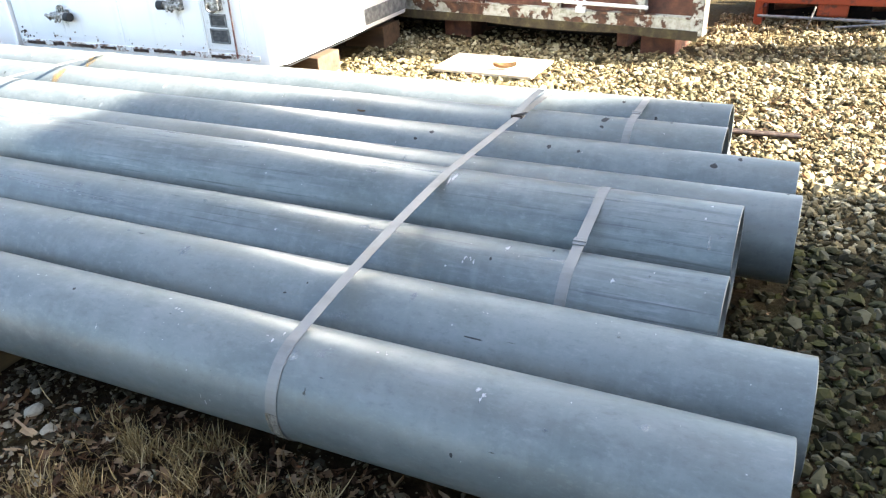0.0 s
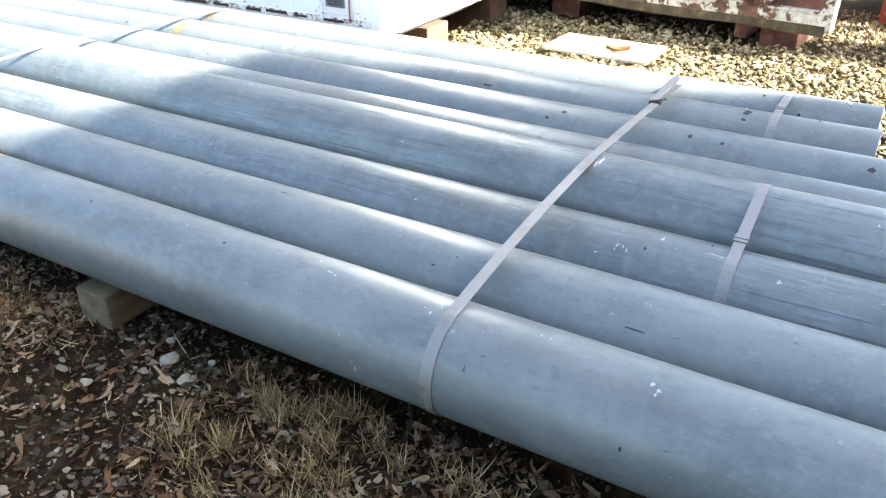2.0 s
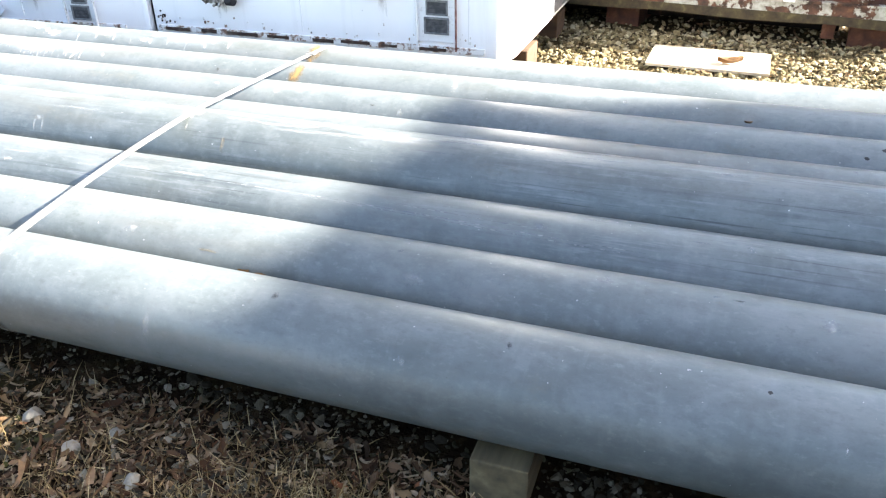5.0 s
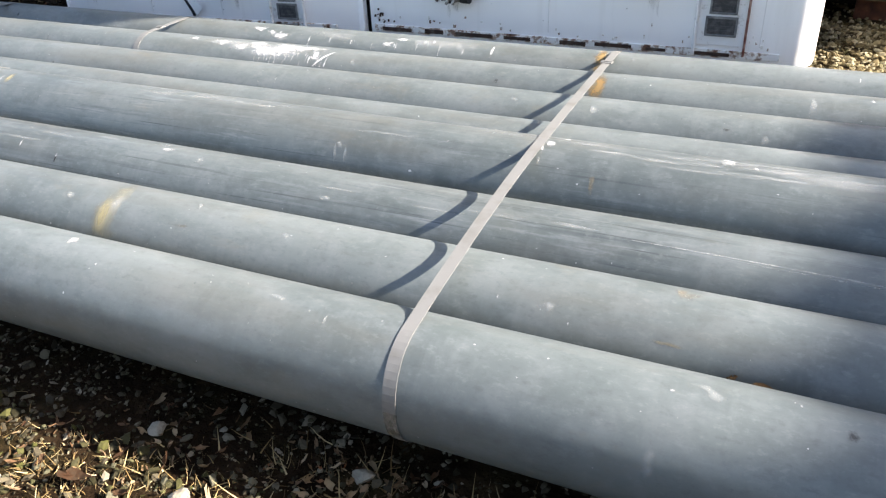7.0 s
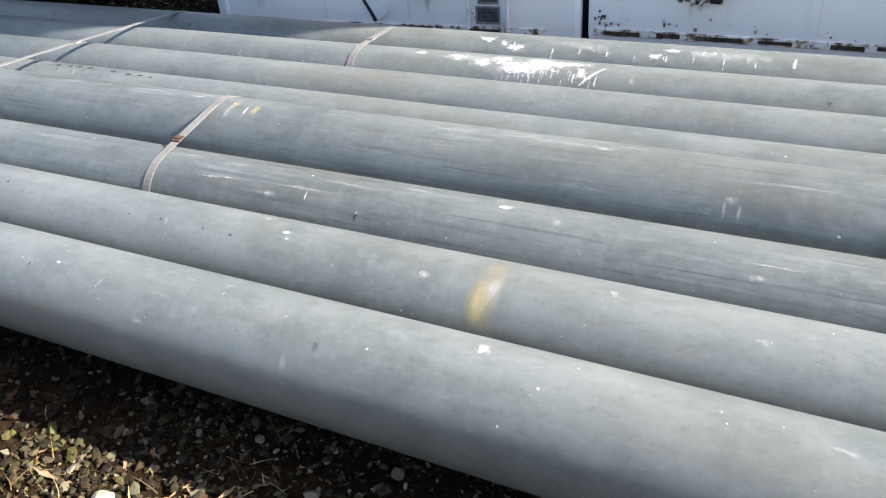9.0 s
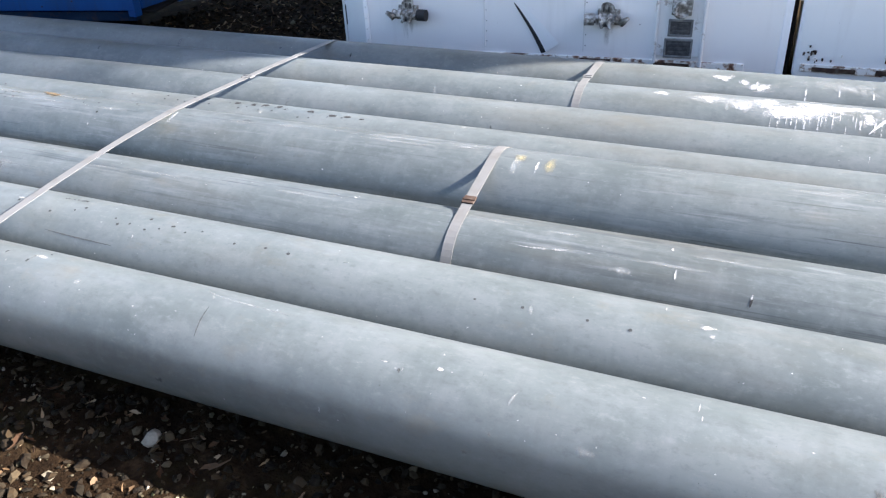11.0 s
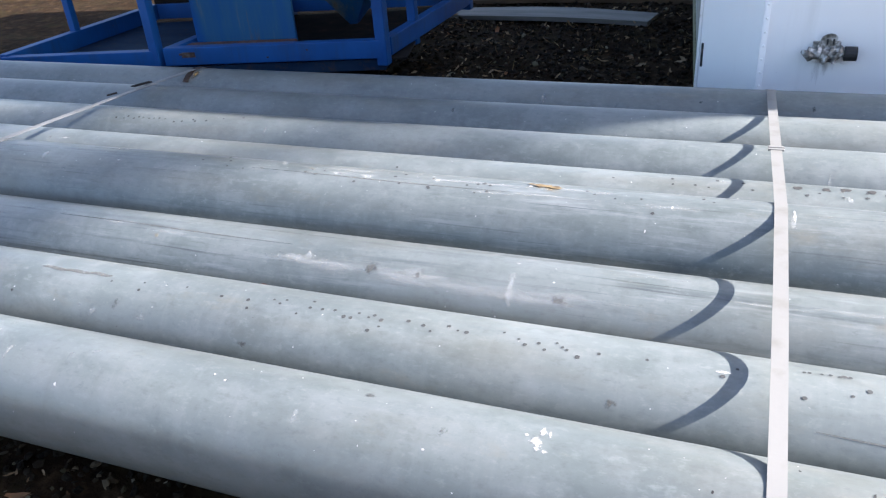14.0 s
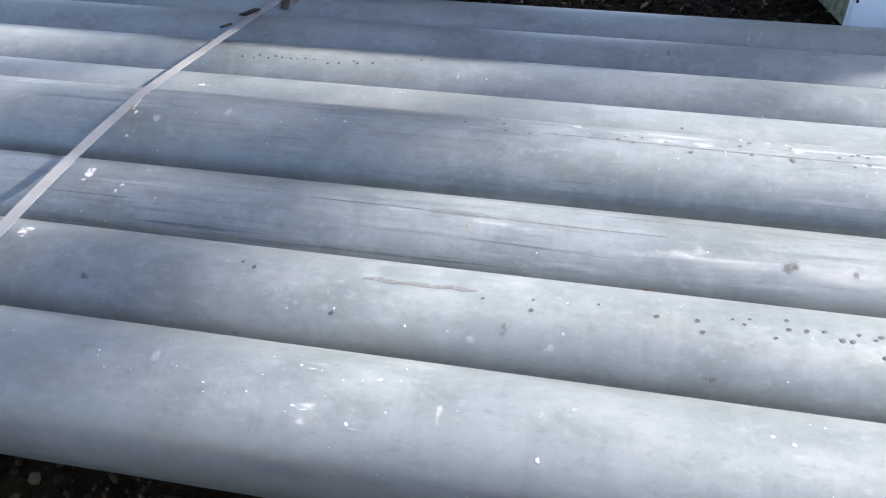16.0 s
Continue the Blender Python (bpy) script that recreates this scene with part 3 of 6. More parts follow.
def long_strap(x_low, x_front, x_back, label, clip_at=1.55, wide=0.03, tail=False):
    s = thing("steel_strap", (x_front, 0.95, 0.09), label, "strap", "straps round the whole stack")
    a1, a2 = tangent("A", "D"), tangent("D", "H")
    front = arc("A", -2.9, a1, x_front, steps=26)
    front = [(y, z, x_low + (x_front - x_low) * min(1, i / 20)) for i, (y, z, x) in enumerate(front)]
    top = arc("D", a1, a2, x_front, steps=8)
    back = arc("H", a2, 2.2, x_back, steps=16)
    pts = front + between(front[-1], top[0], 10, -0.013) + top + between(top[-1], back[0], 12, -0.003) + back
    part("band", ribbon(pts, wide), "strap_steel", s, smooth=False)
    foot = [(y, z, x_low + (x_front - x_low) * 0.4) for y, z, x in arc("A", -2.3, -1.5, 0, 0.003, 12)]
    part("stained_foot", ribbon(foot, wide * 1.02, 0.0004), "strap_stain", s, "brown stain at the foot of the band")
    p, q = top[-1], back[0]
    t = (clip_at - p[0]) / (q[0] - p[0])
    tilt = math.atan2(q[1] - p[1], q[0] - p[0])
    z = p[1] + (q[1] - p[1]) * t
    if clip_at:
        clip_box(clip_at, z + 0.002, x_front + (x_back - x_front) * t, tilt, s)
    if tail:
        # the loose end lies over the taut band and its tongue turns up beside the seal
        pts = [(clip_at - 0.01, z + 0.014, x_back), (clip_at + 0.1, z + 0.02, x_back), (clip_at + 0.2, z + 0.024, x_back), (clip_at + 0.3, z + 0.018, x_back - 0.002)]
        part("loose_end", ribbon(pts, wide * 0.95), "strap_steel", s)
        m = Matrix.Translation((x_back + 0.012, clip_at - 0.004, z + 0.013)) @ pose(0, 0, 0, -22, -14, 12)
        part("tongue", block((-0.027, -0.016, -0.001), (0.03, 0.02, 0.002), 0.001, None, m), "strap_steel", s)
        part("buckle", block((-0.022, -0.022, -0.012), (0.022, -0.014, 0.0), 0.002, None, Matrix.Translation((x_back + 0.004, clip_at, z + 0.012))), "rusty_strap", s)
    return s


long_strap(-0.868, -0.868, -0.885, "flat galvanised steel strap over all pipes, loose folded end", 1.52, tail=True)
long_strap(-3.436, -3.447, -3.492, "flat galvanised steel strap over all pipes, taut", 1.78)
long_strap(-6.90, -6.918, -6.94, "flat galvanised steel strap over all pipes, taut", 1.30)
last = long_strap(-9.47, -9.465, -9.455, "flat steel strap over all pipes, rusty at the back", 0)
part("rusty_end", ribbon(arc("H", -0.75, 0.5, -9.455, 0.0034, 10), 0.03), "rusty_strap", last)
part("rusty_piece", beam((-9.49, 1.575, 0.401), (-9.468, 1.665, 0.396), 0.026, 0.004, 0.001), "dark_steel_shade", last)
part("rusty_tip", beam((-9.51, 1.44, 0.404), (-9.48, 1.47, 0.408), 0.012, 0.005, 0.001), "dark_steel_shade", last)


def pair_strap(k1, k2, x, label, wide=0.03):
    """A band round two neighbouring pipes, its seal between their tops."""
    s = thing("short_strap", (x, PIPES[k1][0], 0.09), label, "strap", "straps round two pipes")
    a, (y1, z1, r1, _), (y2, z2, r2, _) = tangent(k1, k2), PIPES[k1], PIPES[k2]
    low = math.pi + (math.atan2(z1 - z2, y2 - y1)) + math.asin((r2 - r1) / math.hypot(y2 - y1, z2 - z1))
    high = z2 + r2 > z1 + r1 + 0.02
    first = arc(k1, low - 2 * math.pi, a, x, steps=24)
    second = arc(k2, a, low, x, steps=28)
    part("band", ribbon(first + between(first[-1], second[0], 6) + second, wide, closed=True), "strap_steel", s)
    p, q = first[-1], second[0]
    tilt = math.atan2(q[1] - p[1], q[0] - p[0])
    clip_box(p[0] * 0.7 + q[0] * 0.3, p[1] * 0.7 + q[1] * 0.3 + 0.001, x, tilt, s, "rusty_strap" if x < -3 and high else "strap_steel", 0.035, 0.03)
    return s


pair_strap("C", "D", -0.38, "short steel strap binding the thick pipe to its neighbour")
pair_strap("C", "D", -5.72, "short steel strap with rusty seal binding the thick pipe")
pair_strap("G", "H", -0.48, "short steel strap binding the two back pipes")
pair_strap("G", "H", -5.68, "short dull steel strap binding the two back pipes")


# ---- white box bodies behind the stack ----
def latch(u, z, parent, flip=1, cap="black_rubber"):
    """A cast lifting latch: base, barrel with knuckles, an arched plate standing above it, a jaw below and an end cap."""
    grow = Matrix.Translation((u, 0, z)) @ Matrix.Scale(1.7, 4) @ Matrix.Translation((-u, 0, -z))

    def add(name, bm, material, parent, label="", smooth=False):
        bm.transform(grow)
        return part(name, bm, material, parent, label, world=False, smooth=smooth)

    base = add("latch", block((u - 0.03, -0.008, z - 0.02), (u + 0.03, 0.003, z + 0.022), 0.003), "cast_metal", parent, "grey cast latch")
    bm = rod((u - 0.042, -0.022, z), (u + 0.036, -0.022, z), 0.010, 12)
    for k, (x, r) in enumerate(((-0.036, 0.014), (-0.02, 0.0165), (0.006, 0.015), (0.024, 0.0175))):
        rod((u + x - 0.005, -0.022, z + 0.001 * k), (u + x + 0.005, -0.022, z - 0.001 * k), r, 10, r * 0.86, bm)
    add("barrel", bm, "cast_metal", base)
    # the arched plate with two slots
    bm = bmesh.new()
    rim = [(0.017 * math.cos(radians(a)), 0.03 + 0.012 * math.sin(radians(a))) for a in range(0, 181, 20)] + [(-0.02, 0.006), (0.02, 0.006)]
    lean = 0.25 * flip
    front = [bm.verts.new((u - flip * 0.004 + x + lean * (q - 0.006), -0.017, z + q)) for x, q in rim]
    back = [bm.verts.new((v.co.x, -0.011, v.co.z)) for v in front]
    bm.faces.new(front)
    bm.faces.new(back[::-1])
    for k in range(len(rim)):
        bm.faces.new((front[k], back[k], back[(k + 1) % len(rim)], front[(k + 1) % len(rim)]))
    bmesh.ops.recalc_face_normals(bm, faces=bm.faces[:])
    plate = add("arch_plate", bm, "cast_metal", base, "pale arched plate")
    for x in (-0.007, 0.006):
        add("slot", block((u + x - 0.002 + lean * 0.02, -0.0185, z + 0.018), (u + x + 0.002 + lean * 0.02, -0.0165, z + 0.031), 0.0006), "black_rubber", plate)
    # jaw with prongs that point down, its mouth dark
    bm = rod((u - flip * 0.002, -0.034, z - 0.004), (u - flip * 0.01, -0.04, z - 0.021), 0.007, 8, 0.004)
    rod((u + flip * 0.016, -0.034, z - 0.004), (u + flip * 0.012, -0.042, z - 0.02), 0.007, 8, 0.004, bm)
    block((u - 0.018, -0.036, z - 0.012), (u + 0.02, -0.026, z + 0.006), 0.003, bm)
    add("jaw", bm, "cast_metal", base)
    add("mouth", block((u - 0.01, -0.038, z - 0.018), (u + 0.011, -0.03, z - 0.009), 0.002), "black_rubber", base)
    add("hook", rod((u - flip * 0.036, -0.03, z - 0.008), (u - flip * 0.056, -0.04, z + 0.008), 0.011, 10, 0.005), "cast_metal", base, "", True)
    add("cap", rod((u + flip * 0.036, -0.024, z - 0.001), (u + flip * 0.062, -0.026, z - 0.001), 0.0165, 14), cap, base, "black rubber cap" if cap == "black_rubber" else "pale end bolt")


def vent(u0, u1, z0, zm, z1, parent, red=False):
    """A raised column between two upright rails, with two louvred vent plates."""
    bm = block((u0 - 0.045, -0.006, 0.03), (u1 + 0.04, 0.004, 2.2), 0.002)
    col = part("vent_column", bm, "white_trim", parent, world=False)
    for k, (a, b) in enumerate(((zm + 0.005, z1), (z0, zm - 0.005))):
        grow = 0.012 * k
        x0, x1 = u0 - grow, u1 + grow * 0.5
        frame_ = bmesh.new()
        for lo, hi in (((x0, -0.016, a), (x1, -0.005, a + 0.009)), ((x0, -0.016, b - 0.009), (x1, -0.005, b)), ((x0, -0.016, a), (x0 + 0.009, -0.005, b)), ((x1 - 0.009, -0.016, a), (x1, -0.005, b))):
            block(lo, hi, 0.002, frame_)
        plate = part("vent_plate", frame_, "vent_grey", col, "grey louvred vent plate", world=False)
        slats = block((x0 + 0.008, -0.009, a + 0.008), (x1 - 0.008, -0.0062, b - 0.008), 0)
        for i in range(3):
            z = a + 0.016 + i * (b - a - 0.03) / 3
            block((x0 + 0.018, -0.013, z), (x1 - 0.018, -0.008, z + 0.012), 0.002, slats)
        part("louvre", slats, "vent_dark", col, world=False)
    part("rail", rod((u0 - 0.052, -0.016, 0.0), (u0 - 0.052, -0.016, 2.3), 0.008, 10), "white_trim", parent, "white upright rod", world=False)
    part("rail", rod((u1 + 0.046, -0.016, -0.01), (u1 + 0.046, -0.016, 2.3), 0.0055 if red else 0.0085, 10), "red_brown_rail" if red else "white_trim", parent, world=False)
    bm = block((u0 + 0.01, -0.05, z1 + 0.025), (u1 - 0.01, -0.006, z1 + 0.09), 0.006)
    ring_of(((u0 + u1) / 2, -0.05, z1 + 0.05), (0.3, -1, 0.1), 0.03, 0.009, bm)
    part("lock", bm, "cast_metal", col, "grey cast lock", world=False)


def rivet_line(u, parent, z0=0.02, z1=2.4, step=0.055):
    bm = block((u - 0.011, -0.0035, z0), (u + 0.011, 0.003, z1), 0.001)
    part("seam_strip", bm, "white_sheet", parent, world=False)
    bm = bmesh.new()
    z = z0 + 0.02
    while z < 1.0:
        bmesh.ops.create_icosphere(bm, subdivisions=1, radius=0.0055, matrix=Matrix.Translation((u, -0.0035, z)))
        z += step
    tagged(part("rivets", bm, "white_trim", parent, world=False), kind="stuff")


def make_box(at, turn, wide, deep, high, label, cut=None):
    """A tall white painted box body on a rusty sill; local x runs along its front, y into it."""
    s = thing("box_body", at, label, "box body", "white box bodies", turn)
    if cut:
        # the front left corner is cut off at a slant
        bm = bmesh.new()
        plan = [(0, 0.004), (wide, 0.004), (wide, deep), (-cut[0], deep), (-cut[0], cut[1])]
        base = bm.faces.new([bm.verts.new((x, y, -0.055)) for x, y in plan])
        top = bmesh.ops.extrude_face_region(bm, geom=[base])["geom"]
        bmesh.ops.translate(bm, verts=[v for v in top if isinstance(v, bmesh.types.BMVert)], vec=(0, 0, high + 0.055))
        bmesh.ops.recalc_face_normals(bm, faces=bm.faces[:])
        bmesh.ops.bevel(bm, geom=bm.edges[:], offset=0.012, segments=2, profile=0.6, affect="EDGES")
    else:
        # rounded corner posts, as pressed from one sheet
        bm = bmesh.new()
        plan = []
        for cx, cy, r, a0 in ((wide - 0.11, 0.114, 0.11, -90), (wide - 0.04, deep - 0.04, 0.04, 0), (0.03, deep - 0.03, 0.03, 90), (0.02, 0.024, 0.02, 180)):
            plan += [(cx + r * math.cos(radians(a0 + 15 * k)), cy + r * math.sin(radians(a0 + 15 * k))) for k in range(7)]
        base = bm.faces.new([bm.verts.new((x, y, -0.055)) for x, y in plan])
        top = bmesh.ops.extrude_face_region(bm, geom=[base])["geom"]
        bmesh.ops.translate(bm, verts=[v for v in top if isinstance(v, bmesh.types.BMVert)], vec=(0, 0, high + 0.055))
        bmesh.ops.recalc_face_normals(bm, faces=bm.faces[:])
        rim = [e for e in bm.edges if abs(e.verts[0].co.z - e.verts[1].co.z) < 0.001]
        bmesh.ops.bevel(bm, geom=rim, offset=0.02, segments=2, profile=0.6, affect="EDGES")
    body = part("body", bm, "white_sheet", s, world=False, smooth=True)
    body.data.set_sharp_from_angle(angle=radians(35))
    bm = block((0.03, -0.004, -0.026), (wide - 0.14, 0.05, 0.008), 0.003)
    part("sill", bm, "rusty_sill", s, "rust-eaten bottom sill", world=False)
    # stretches where the sill is rusted through
    rot = random.Random(int(wide * 100))
    x = 0.08
    while x < wide - 0.4:
        long = rot.uniform(0.03, 0.22)
        part("rusted_gap", block((x, -0.0065, -0.02 + rot.uniform(-0.004, 0.004)), (x + long, 0.02, rot.uniform(-0.004, 0.005)), 0.002), "rusty_strap", s, "dark gap rusted through the sill", world=False)
        x += long + rot.uniform(0.03, 0.2)
    part("underframe", block((0.08, 0.08, -0.1), (wide - 0.08, deep - 0.08, -0.05), 0.004), "black_rubber", s, world=False)
    return s


B1 = make_box((-4.955, 2.552, 0.232), 0.0, 2.205, 1.66, 3.2, "tall white painted metal box body with rusty bottom edge")
u = 4.955
vent(u - 3.21, u - 3.09, 0.072, 0.165, 0.247, B1, red=True)
latch(u - 4.455, 0.185, B1)
latch(u - 3.46, 0.292, B1, -1)
for x in (-3.956, -2.98):
    part("panel_joint", block((u + x - 0.0022, 0.0005, 0.03), (u + x + 0.0022, 0.0052, 2.5), 0.0006), "white_trim", B1, world=False)
part("end_rail", block((2.203, 0.75, -0.02), (2.214, 1.64, 0.085), 0.003), "vent_grey", B1, "grey rail along the end wall", world=False)
rnd = random.Random(5)
for _ in range(34):
    x, z = rnd.uniform(0.05, 2.1), 0.018 + abs(rnd.gauss(0, 0.03))
    part("rust_chip", block((x, -0.0022, z), (x + rnd.uniform(0.004, 0.014), 0.003, z + rnd.uniform(0.005, 0.016)), 0.0006), "rusty_sill", B1, world=False)
for _ in range(14):
    x, z = 0.022 + abs(rnd.gauss(0, 0.05)), 0.012 + abs(rnd.gauss(0, 0.03))
    part("rust_chip", block((x, -0.0022, z), (x + rnd.uniform(0.003, 0.01), 0.005, z + rnd.uniform(0.004, 0.014)), 0.0006), "rusty_strap", B1, world=False)

B2 = make_box((-6.992, 2.383, 0.215), 4.86, 1.984, 3.6, 3.2, "tall white painted metal box body with torn sheet and latches", (0.2235, 0.251))
co = math.cos(radians(4.86))
uu = lambda x: (x + 6.992) / co
vent(uu(-5.497), uu(-5.39), 0.026, 0.118, 0.2, B2)
latch(uu(-6.745), 0.187, B2)
latch(uu(-5.765), 0.197, B2, -1, "cast_metal")
rivet_line(uu(-6.978), B2)
for x in (-6.358, -5.877):
    part("panel_joint", block((uu(x) - 0.0022, 0.0005, 0.03), (uu(x) + 0.0022, 0.0052, 2.5), 0.0006), "white_trim", B2, world=False)
    bm = bmesh.new()
    for k in range(16):
        bmesh.ops.create_icosphere(bm, subdivisions=1, radius=0.0028, matrix=Matrix.Translation((uu(x) + 0.009, 0.003, 0.06 + 0.05 * k)))
    tagged(part("rivets", bm, "vent_grey", B2, world=False), kind="stuff")
for body, x, z in ((B2, uu(-6.745), 0.16), (B2, uu(-5.765), 0.17), (B1, 4.955 - 4.455, 0.16), (B1, 4.955 - 3.46, 0.265)):
    bm = bmesh.new()
    far = bm.loops.layers.uv.new("far")
    rows = [[bm.verts.new((x + 0.06 * s * (1 - 0.3 * k / 5) , 0.0028, z - 0.16 * k / 5)) for s in (-1, -0.5, 0, 0.5, 1)] for k in range(6)]
    for j in range(5):
        for i in range(4):
            f = bm.faces.new((rows[j][i], rows[j][i + 1], rows[j + 1][i + 1], rows[j + 1][i]))
            for loop, (jj, ii) in zip(f.loops, ((j, i), (j, i + 1), (j + 1, i + 1), (j + 1, i))):
                loop[far].uv = (max(abs(ii - 2) / 2, jj / 5), 0)
    part("dirt_run", bm, "rust_run", body, "brown dirt run below a latch", world=False)
# a tear in the sheet: dark slit with a lifted flap beside it
bm = bmesh.new()
a, b = Vector((uu(-6.21), 0, 0.25)), Vector((uu(-6.065), 0, 0.02))
rows = []
for i in range(9):
    t = i / 8
    c = a.lerp(b, t) + Vector((0.012 * math.sin(2.6 * t), -0.0035, 0))
    w = 0.0015 + 0.015 * t**0.7
    rows.append([bm.verts.new(c + Vector((-w, 0, -w * 0.4))), bm.verts.new(c + Vector((w, 0, w * 0.4)))])
for p, q in zip(rows, rows[1:]):
    bm.faces.new((p[0], p[1], q[1], q[0]))
part("tear", bm, "black_rubber", B2, "dark slit torn in the sheet", world=False)
bm = bmesh.new()
rows = []
for i in range(9):
    t = i / 8
    c = a.lerp(b, t) + Vector((0.012 * math.sin(2.6 * t) + 0.006, -0.004, 0))
    rows.append([bm.verts.new(c), bm.verts.new(c + Vector((0.006 + 0.06 * t, -0.022 * t, 0.02 + 0.03 * t)))])
for p, q in zip(rows, rows[1:]):
    bm.faces.new((p[0], p[1], q[1], q[0]))
part("torn_flap", bm, "white_sheet", B2, world=False)
part("end_sill", block((-0.236, 0.262, -0.055), (-0.222, 3.58, 0.055), 0.003), "green_rail", B2, "mossy rail along the end wall", world=False)
part("end_panel", block((-0.229, 0.272, 0.05), (-0.219, 3.58, 2.7), 0.001), "grey_green_end", B2, "grey-green end sheet", world=False)
m = Matrix.Translation((-0.21, 0.236, 0)) @ pose(0, 0, 0, 0, 0, -48.3)
part("slot", block((-0.006, -0.004, 0.05), (0.005, 0.006, 0.155), 0.002, None, m), "black_rubber", B2, "dark narrow slot in the corner", world=False)
part("corner_edge", block((-0.234, 0.244, -0.055), (-0.221, 0.263, 2.7), 0.003), "white_trim", B2, world=False)
part("corner_edge", block((1.978, 0.001, -0.05), (2.011, 0.05, 2.9), 0.006), "white_sheet", B2, world=False)
# dark upright put between the two bodies for the shade in their gap
post = part("joint_post", block((-0.017, 0, -0.1), (0.014, 0.06, 1.25), 0.004), "dark_steel_shade")
post.location = (-4.985, 2.612, 0.07)
tagged(post, "dark rusty upright standing in for the shaded gap between box bodies", "post")

for (x, y), high in (((-2.93, 3.09), 0.205), ((-4.6, 2.95), 0.205), ((-4.6, 4.0), 0.205), ((-2.95, 4.0), 0.205)):
    ob = part("wood_block", block((-0.17, -0.13, -0.2), (0.17, 0.13, -0.012), 0.008), "brown_timber")
    ob.location = (x, y, 0.145)
    tagged(ob, "brown weathered wood block under a white box body", "wood block", "blocks under the box bodies")
for x, y in ((-6.85, 2.6), (-5.35, 2.8), (-7.2, 4.6), (-5.7, 4.8)):
    ob = part("wood_block", block((-0.1, -0.12, -0.2), (0.1, 0.12, -0.02), 0.008), "brown_timber")
    ob.location = (x, y, 0.135)
    tagged(ob, "brown weathered wood block under a white box body", "wood block", "blocks under the box bodies")


# ---- flaking roll-off container beyond the gravel ----
def beam_bow(x0, x1):
    """A bent bottom lip, hanging lower in the middle of each bay."""
    bm = bmesh.new()
    rows = []
    for k in range(41):
        t = k / 40
        low = -0.018 - 0.014 * abs(math.sin(3.5 * math.pi * t))
        x = x0 + (x1 - x0) * t
        rows.append([bm.verts.new(c) for c in ((x, -0.006, 0.03), (x, -0.01, low), (x, 0.03, low), (x, 0.03, 0.03))])
    for a, b in zip(rows, rows[1:]):
        for i in range(4):
            bm.faces.new((a[i], a[(i + 1) % 4], b[(i + 1) % 4], b[i]))
    bm.faces.new(rows[0])
    bm.faces.new(rows[-1][::-1])
    bmesh.ops.recalc_face_normals(bm, faces=bm.faces[:])
    return bm


def make_container():
    s = thing("rolloff_container", (-0.555, 4.02, 0.15), "white flaking container side over rust-red steel, raised on blocks", "container", turn=-7.3)
    ln = 3.7
    part("bottom_rail", block((-ln, 0, 0), (0, 0.09, 0.10), 0.008), "flaking_white", s, world=False)
    part("lower_lip", beam_bow(-ln, -0.02), "mossy_shadow_lip", s, "bowed mossy bottom lip, its brown darkened for the shadow there", world=False)
    part("ledge", block((-ln, -0.012, 0.098), (0, 0.1, 0.112), 0.003), "flaking_white", s, world=False)
    part("side_wall", block((-ln, 0.05, 0.11), (-0.01, 0.07, 1.5), 0.003), "rust_red", s, "rust-red recessed side wall", world=False)
    for i in range(6):
        x = -0.42 - i * 0.6
        part("rib", block((x - 0.045, 0.0, 0.112), (x + 0.045, 0.06, 1.5), 0.006), "flaking_white", s, world=False)
    part("corner_post", block((-0.07, -0.006, 0.0), (0.012, 0.1, 1.55), 0.006), "flaking_white", s, world=False)
    part("end_wall", block((-0.53, 0.09, 0.0), (-0.5, 1.6, 1.5), 0.004), "rust_red", s, world=False)
    part("top_rail", block((-ln, -0.01, 1.5), (0, 0.1, 1.6), 0.008), "flaking_white", s, world=False)
    part("floor", block((-ln, 0.08, 0.02), (-0.5, 1.6, 0.08), 0), "rust_red", s, world=False)
    part("back_wall", block((-ln, 1.58, 0.0), (-0.5, 1.62, 1.5), 0.004), "rust_red", s, world=False)
    # runners and end sill are added to keep light from under the container
    for y in (0.4, 1.25):
        part("runner", block((-ln, y, -0.15), (-0.5, y + 0.1, 0.02), 0.006), "dark_steel_shade", s, world=False)
    part("end_sill", block((-0.6, 0.12, -0.14), (-0.52, 1.58, 0.0), 0.006), "rust_red", s, world=False)
    part("long_bar", rod((-1.1, -0.02, 0.165), (-0.35, -0.02, 0.16), 0.012, 10), "white_trim", s, world=False)
    bm = rod((-0.82, -0.03, 0.13), (-0.86, -0.035, 0.25), 0.008, 8)
    rod((-0.82, -0.03, 0.13), (-0.74, -0.035, 0.25), 0.008, 8, None, bm)
    block((-0.85, -0.03, 0.10), (-0.78, -0.005, 0.14), 0.003, bm)
    part("tie_hook", bm, "white_trim", s, "white forked tie hook", world=False)
    for x in (-0.32, -1.9, -3.4):
        ob = part("support_block", block((-0.12, -0.1, -0.1), (0.12, 0.3, 0.1), 0.01), "rust_red")
        ob.matrix_basis = s.matrix_basis @ pose(x, 0.25, -0.098)
        tagged(ob, "rusty red-brown block carrying the container", "block", "blocks under the container")


make_container()


